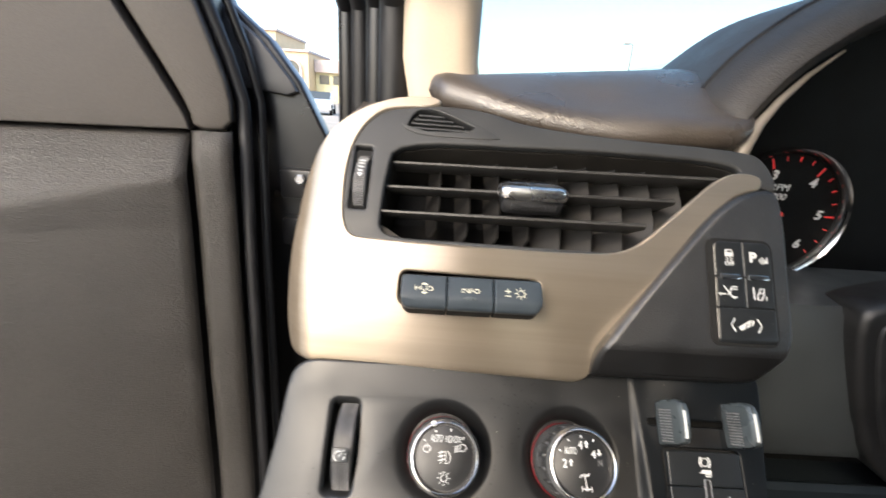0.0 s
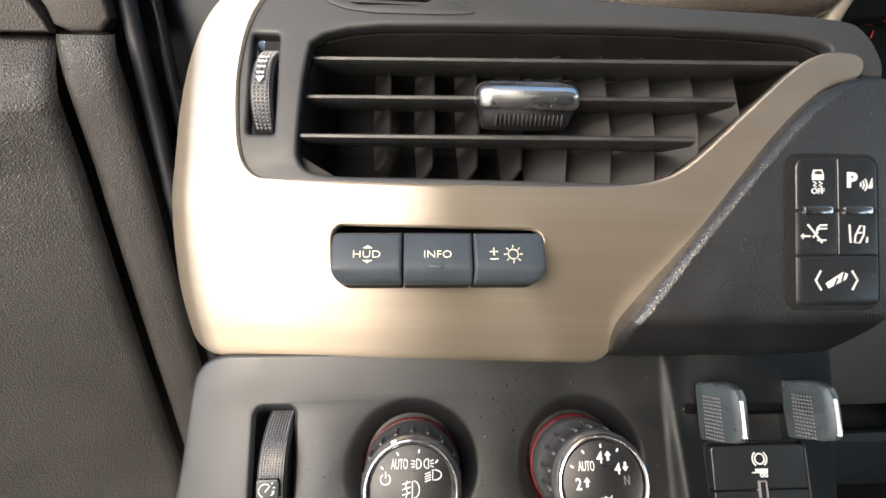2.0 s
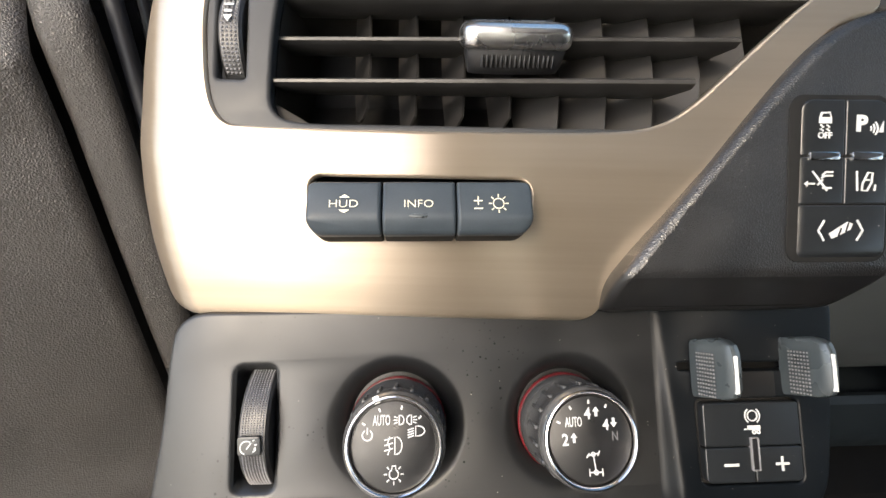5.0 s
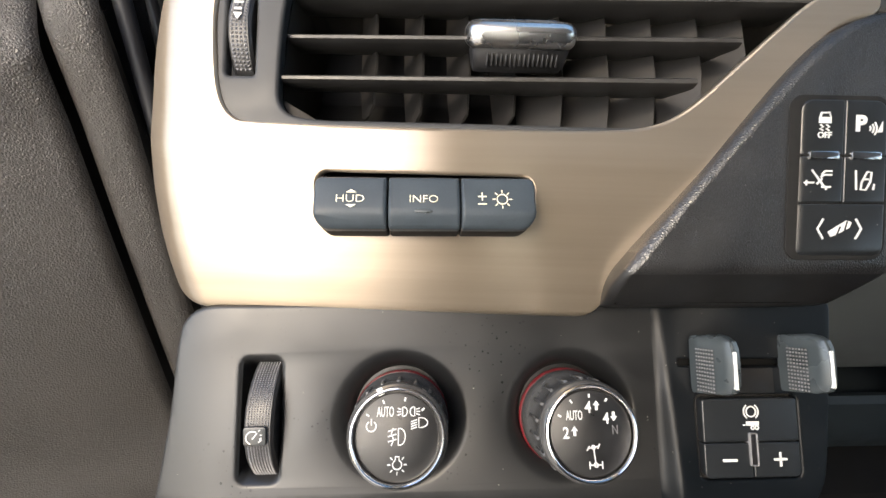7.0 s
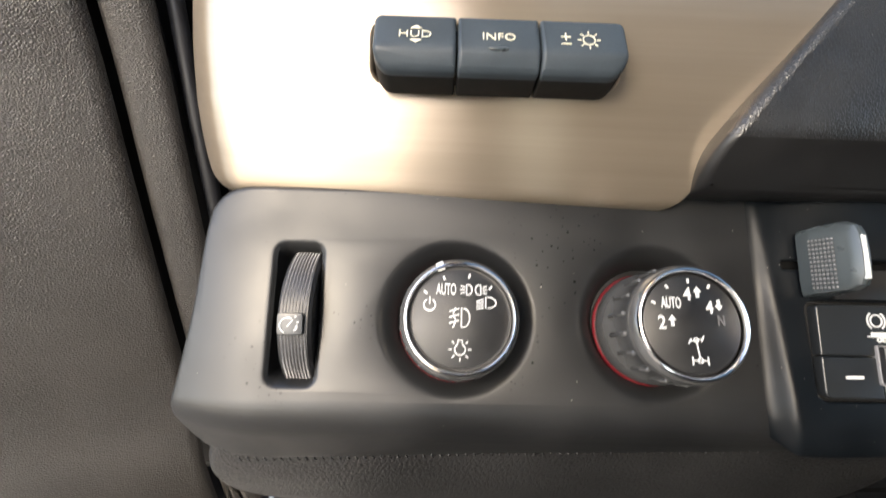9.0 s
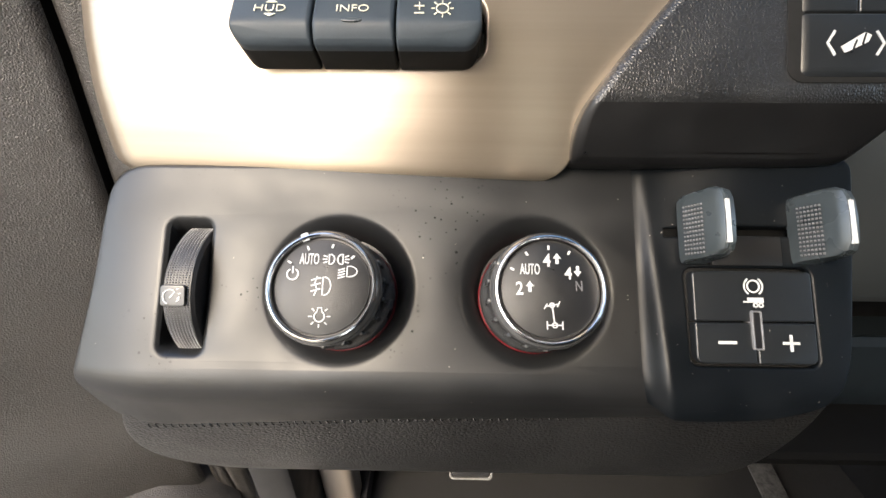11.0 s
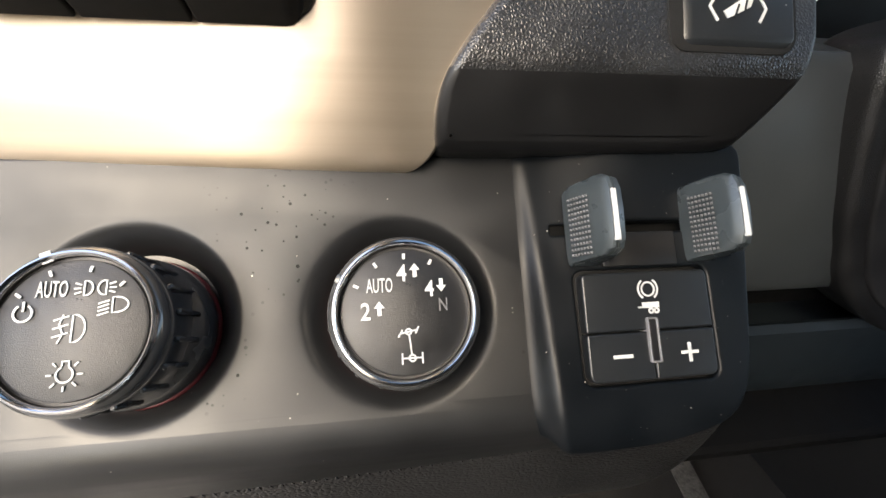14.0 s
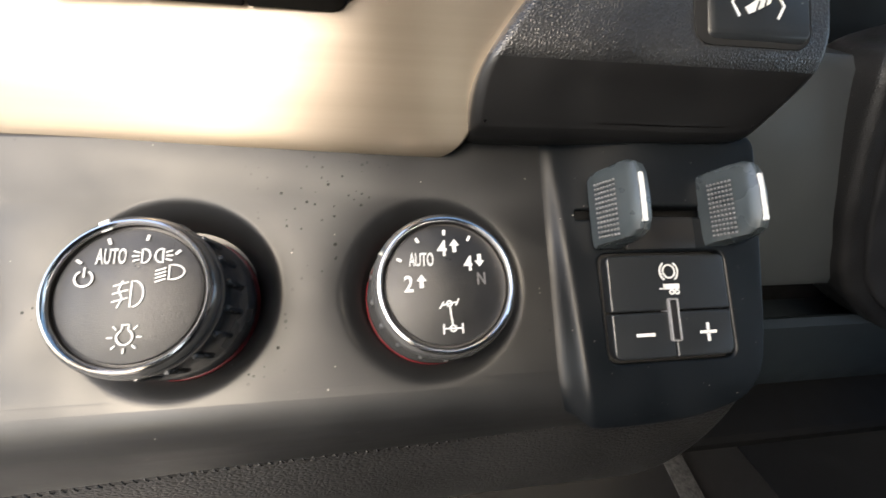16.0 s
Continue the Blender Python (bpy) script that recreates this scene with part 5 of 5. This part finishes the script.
# ---- instruments ----
cluster = thing("instrument_cluster", pose(0, 0, 0), "black instrument cluster with white figures behind a hood", "instrument cluster")
part("backing", slab([[(0.250, 1.09), (0.735, 1.09), *[(x, z - 0.002) for x, z in hood_path[::-1][2:-4]]]], 0, 0.02, f=lambda u, v, n: Vector((u, 0.404 + n, v))), GAUGEBLACK, cluster, smooth=False)
part("cluster_floor", box(0.262, 0.335, 1.085, 0.74, 0.405, 1.118, 0.006), BLACK, cluster)
part("cluster_flank", box(0.244, 0.350, 1.10, 0.252, 0.41, 1.240, 0.002), GAUGEBLACK, cluster)
DIAL = basis((0.335, 0.400, 1.173), (0.0, 1.0), (-1.0, 0.0))
dial = part("dial", lathe([(0.0, 0.0), (0.058, 0.0), (0.060, 0.002)], 72), GAUGEBLACK, cluster, "black rev counter dial with white figures", m=DIAL)
part("dial_ring", lathe([(0.0590, 0.0), (0.0600, 0.006), (0.0625, 0.009), (0.0640, 0.004), (0.0640, 0.0)], 72), CHROME, dial, "chrome dial ring")
for ch, a in (("3", 112), ("4", 53), ("5", 2), ("6", -45)):
    part("figure", letters(ch, 0.012, 0.040 * math.cos(radians(a)), 0.040 * math.sin(radians(a)), 0.001, 1.1, 0.2, 0.0004), WHITE, dial, "white figure")
for i, a in enumerate(range(112, -56, -14)):
    big = i % 4 == 0
    r0 = 0.046 if big else 0.051
    part("tick", stroke([[(r0 * math.cos(radians(a)), r0 * math.sin(radians(a))), (0.0555 * math.cos(radians(a)), 0.0555 * math.sin(radians(a)))]], 0.0016 if big else 0.0009, 0.0005), REDPRINT, dial, "red tick")
part("word", letters("RPM", 0.009, -0.006, 0.026, 0.001, 1.1, 0.2), WHITE, dial)
part("word", letters("x1000", 0.009, -0.010, 0.017, 0.001, 1.1, 0.2), WHITE, dial)
part("needle_hub", lathe([(0.003, 0.0), (0.003, 0.004), (0.0, 0.005)], 24), REDPRINT, dial, "red needle hub")

# ---- steering column and its surround ----
colpanel = [(0.345, 1.119), (0.318, 1.115), (0.313, 1.108), (0.307, 1.04), (0.306, 1.00), (0.308, 0.972), (0.312, 0.964), (0.350, 0.960), (0.45, 0.960), (0.45, 1.119)]
part("column_panel", sweep(colpanel, [0.215, 0.30, 0.42, 0.8, 1.2]), DARKPANEL, dash, "dark panel below the instruments")
lowpanel = [(0.45, 0.912), (0.314, 0.912), (0.309, 0.936), (0.304, 0.9385), (0.299, 0.934), (0.294, 0.90), (0.301, 0.866), (0.312, 0.848), (0.330, 0.838), (0.45, 0.836)]
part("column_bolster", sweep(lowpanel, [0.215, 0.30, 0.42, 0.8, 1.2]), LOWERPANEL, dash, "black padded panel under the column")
# near-black fillers and recess below the column; colour stands for deep shade
part("under_panel", sweep([(0.322, 0.846), (0.314, 0.832), (0.313, 0.790), (0.318, 0.778), (0.335, 0.772), (0.45, 0.772), (0.45, 0.846)], [0.225, 0.30, 0.42, 0.8, 1.2]), SHADEBLACK, dash, "near-black filler panel holding the shade below the column")
part("bolster_filler", sweep([(0.290, 0.874), (0.262, 0.868), (0.259, 0.864), (0.260, 0.857), (0.264, 0.8545), (0.33, 0.8545), (0.33, 0.874)], [0.229, 0.30, 0.42, 0.65]), SHADEBLACK, dash, "near-black filler band for the shade under the column")
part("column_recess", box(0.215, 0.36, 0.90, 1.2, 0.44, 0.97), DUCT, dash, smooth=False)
col = thing("steering_column", pose(0, 0, 0), "dark steering column cover with a leather-grained edge", "steering column")
edge = chaikin(mm((430, 1144), (376, 1131), (348, 1122), (346, 1110), (350, 1094), (359, 1068), (378, 1022), (391, 1000), (400, 983), (416, 963), (438, 946), (472, 926), (520, 906), (640, 906), (660, 960), (660, 1110), (620, 1155)), 2)
part("shroud", slab([edge], -0.045, 0.0, 0.007, res=4, f=lambda u, v, n: Vector((u, 0.296 - n, v))), BLACKLEATHER, col)
inner_edge = chaikin(mm((434, 1132), (384, 1120), (363, 1112), (361, 1103), (364, 1091), (372, 1068), (391, 1024), (404, 1001), (414, 984), (430, 967), (452, 952), (484, 936), (530, 922), (630, 922), (645, 965), (645, 1105), (610, 1146)), 2)
part("cover", slab([inner_edge], -0.004, 0.0030, 0.0025, res=4, f=lambda u, v, n: Vector((u, 0.296 - n, v))), BLACK, col, "smooth dark cover plate")

# ---- footwell ----
def pedal(name, m, w, h, label):
    p = thing(name, m, label, "pedal")
    part("pad", slab([rrect(-w / 2, -h / 2, w / 2, h / 2, 0.006)], -0.012, 0.0, 0.003), BLACK, p)
    part("edge", slab([rrect(-w / 2 - 0.003, -h / 2 - 0.003, w / 2 + 0.003, h / 2 + 0.003, 0.007), rrect(-w / 2, -h / 2, w / 2, h / 2, 0.006)], -0.010, 0.002, 0.001), ALU, p, "bright metal edge")
    for i in range(3):
        part("rib", box(-w * 0.4, -h * 0.3 + i * h * 0.3 - 0.003, -0.001, w * 0.4, -h * 0.3 + i * h * 0.3 + 0.003, 0.004, 0.001, 1), SEAL, p)
    part("arm", tube([(0, 0, -0.01), (0, 0.10, -0.05), (0, 0.42, -0.10)], 0.010), STEEL, p, "steel pedal arm")
    return p


pedal("parking_brake_pedal", pose(0.102, 0.45, 0.556, 60, 0, 0), 0.058, 0.05, "small black parking brake pedal with metal edge")
pedal("brake_pedal", pose(0.432, 0.52, 0.498, 55, 0, 0), 0.145, 0.07, "wide black brake pedal with metal edge")
accel = thing("accelerator_pedal", pose(0.572, 0.545, 0.537, 50, 0, 0), "narrow black accelerator pedal with pale ridges", "pedal")
part("pad", slab([rrect(-0.024, -0.07, 0.024, 0.07, 0.016)], -0.012, 0.0, 0.003), BLACK, accel)
for i in range(6):
    part("rib", box(-0.0195 + 0.007 * i, -0.060, -0.001, -0.0155 + 0.007 * i, 0.060, 0.003, 0.001, 1), STUD, accel, "pale grey ridge")
part("arm", tube([(0, 0.04, -0.01), (0, 0.16, -0.05), (0, 0.36, -0.10)], 0.010), SEAL, accel)
tagged(part("floor_mat", slab([rrect(-0.13, -0.25, 0.600, 0.62, 0.03)], 0.422, 0.434, 0.004), CARPET), "dark grey carpet floor mat in the footwell", "floor mat")
tagged(part("carpet_edge", slab([[(0.573, 0.36), (0.615, 0.36), (0.655, 0.62), (0.612, 0.62)]], 0.4345, 0.438, 0.001), STRIP), "pale grey carpet edge beside the floor mat", "trim", kind="structure")
tagged(part("console_side", sweep([(-0.30, 0.421), (-0.30, 0.66), (0.60, 0.66), (0.98, 0.60), (0.98, 0.421)], [0.775, 0.785, 0.98, 0.99]), SMOOTH), "black side of the centre console beside the footwell", "trim", kind="structure")
bm = joined([tube([(-0.02 + 0.03 * i, 0.46, 0.95), (0.0 + 0.02 * i, 0.50, 0.80), (0.05 + 0.01 * i, 0.62, 0.60), (0.03, 0.75, 0.45)], 0.006, 8) for i in range(3)])
tagged(part("cable", bm, SEAL), "black cables hanging under the dashboard", "cable")
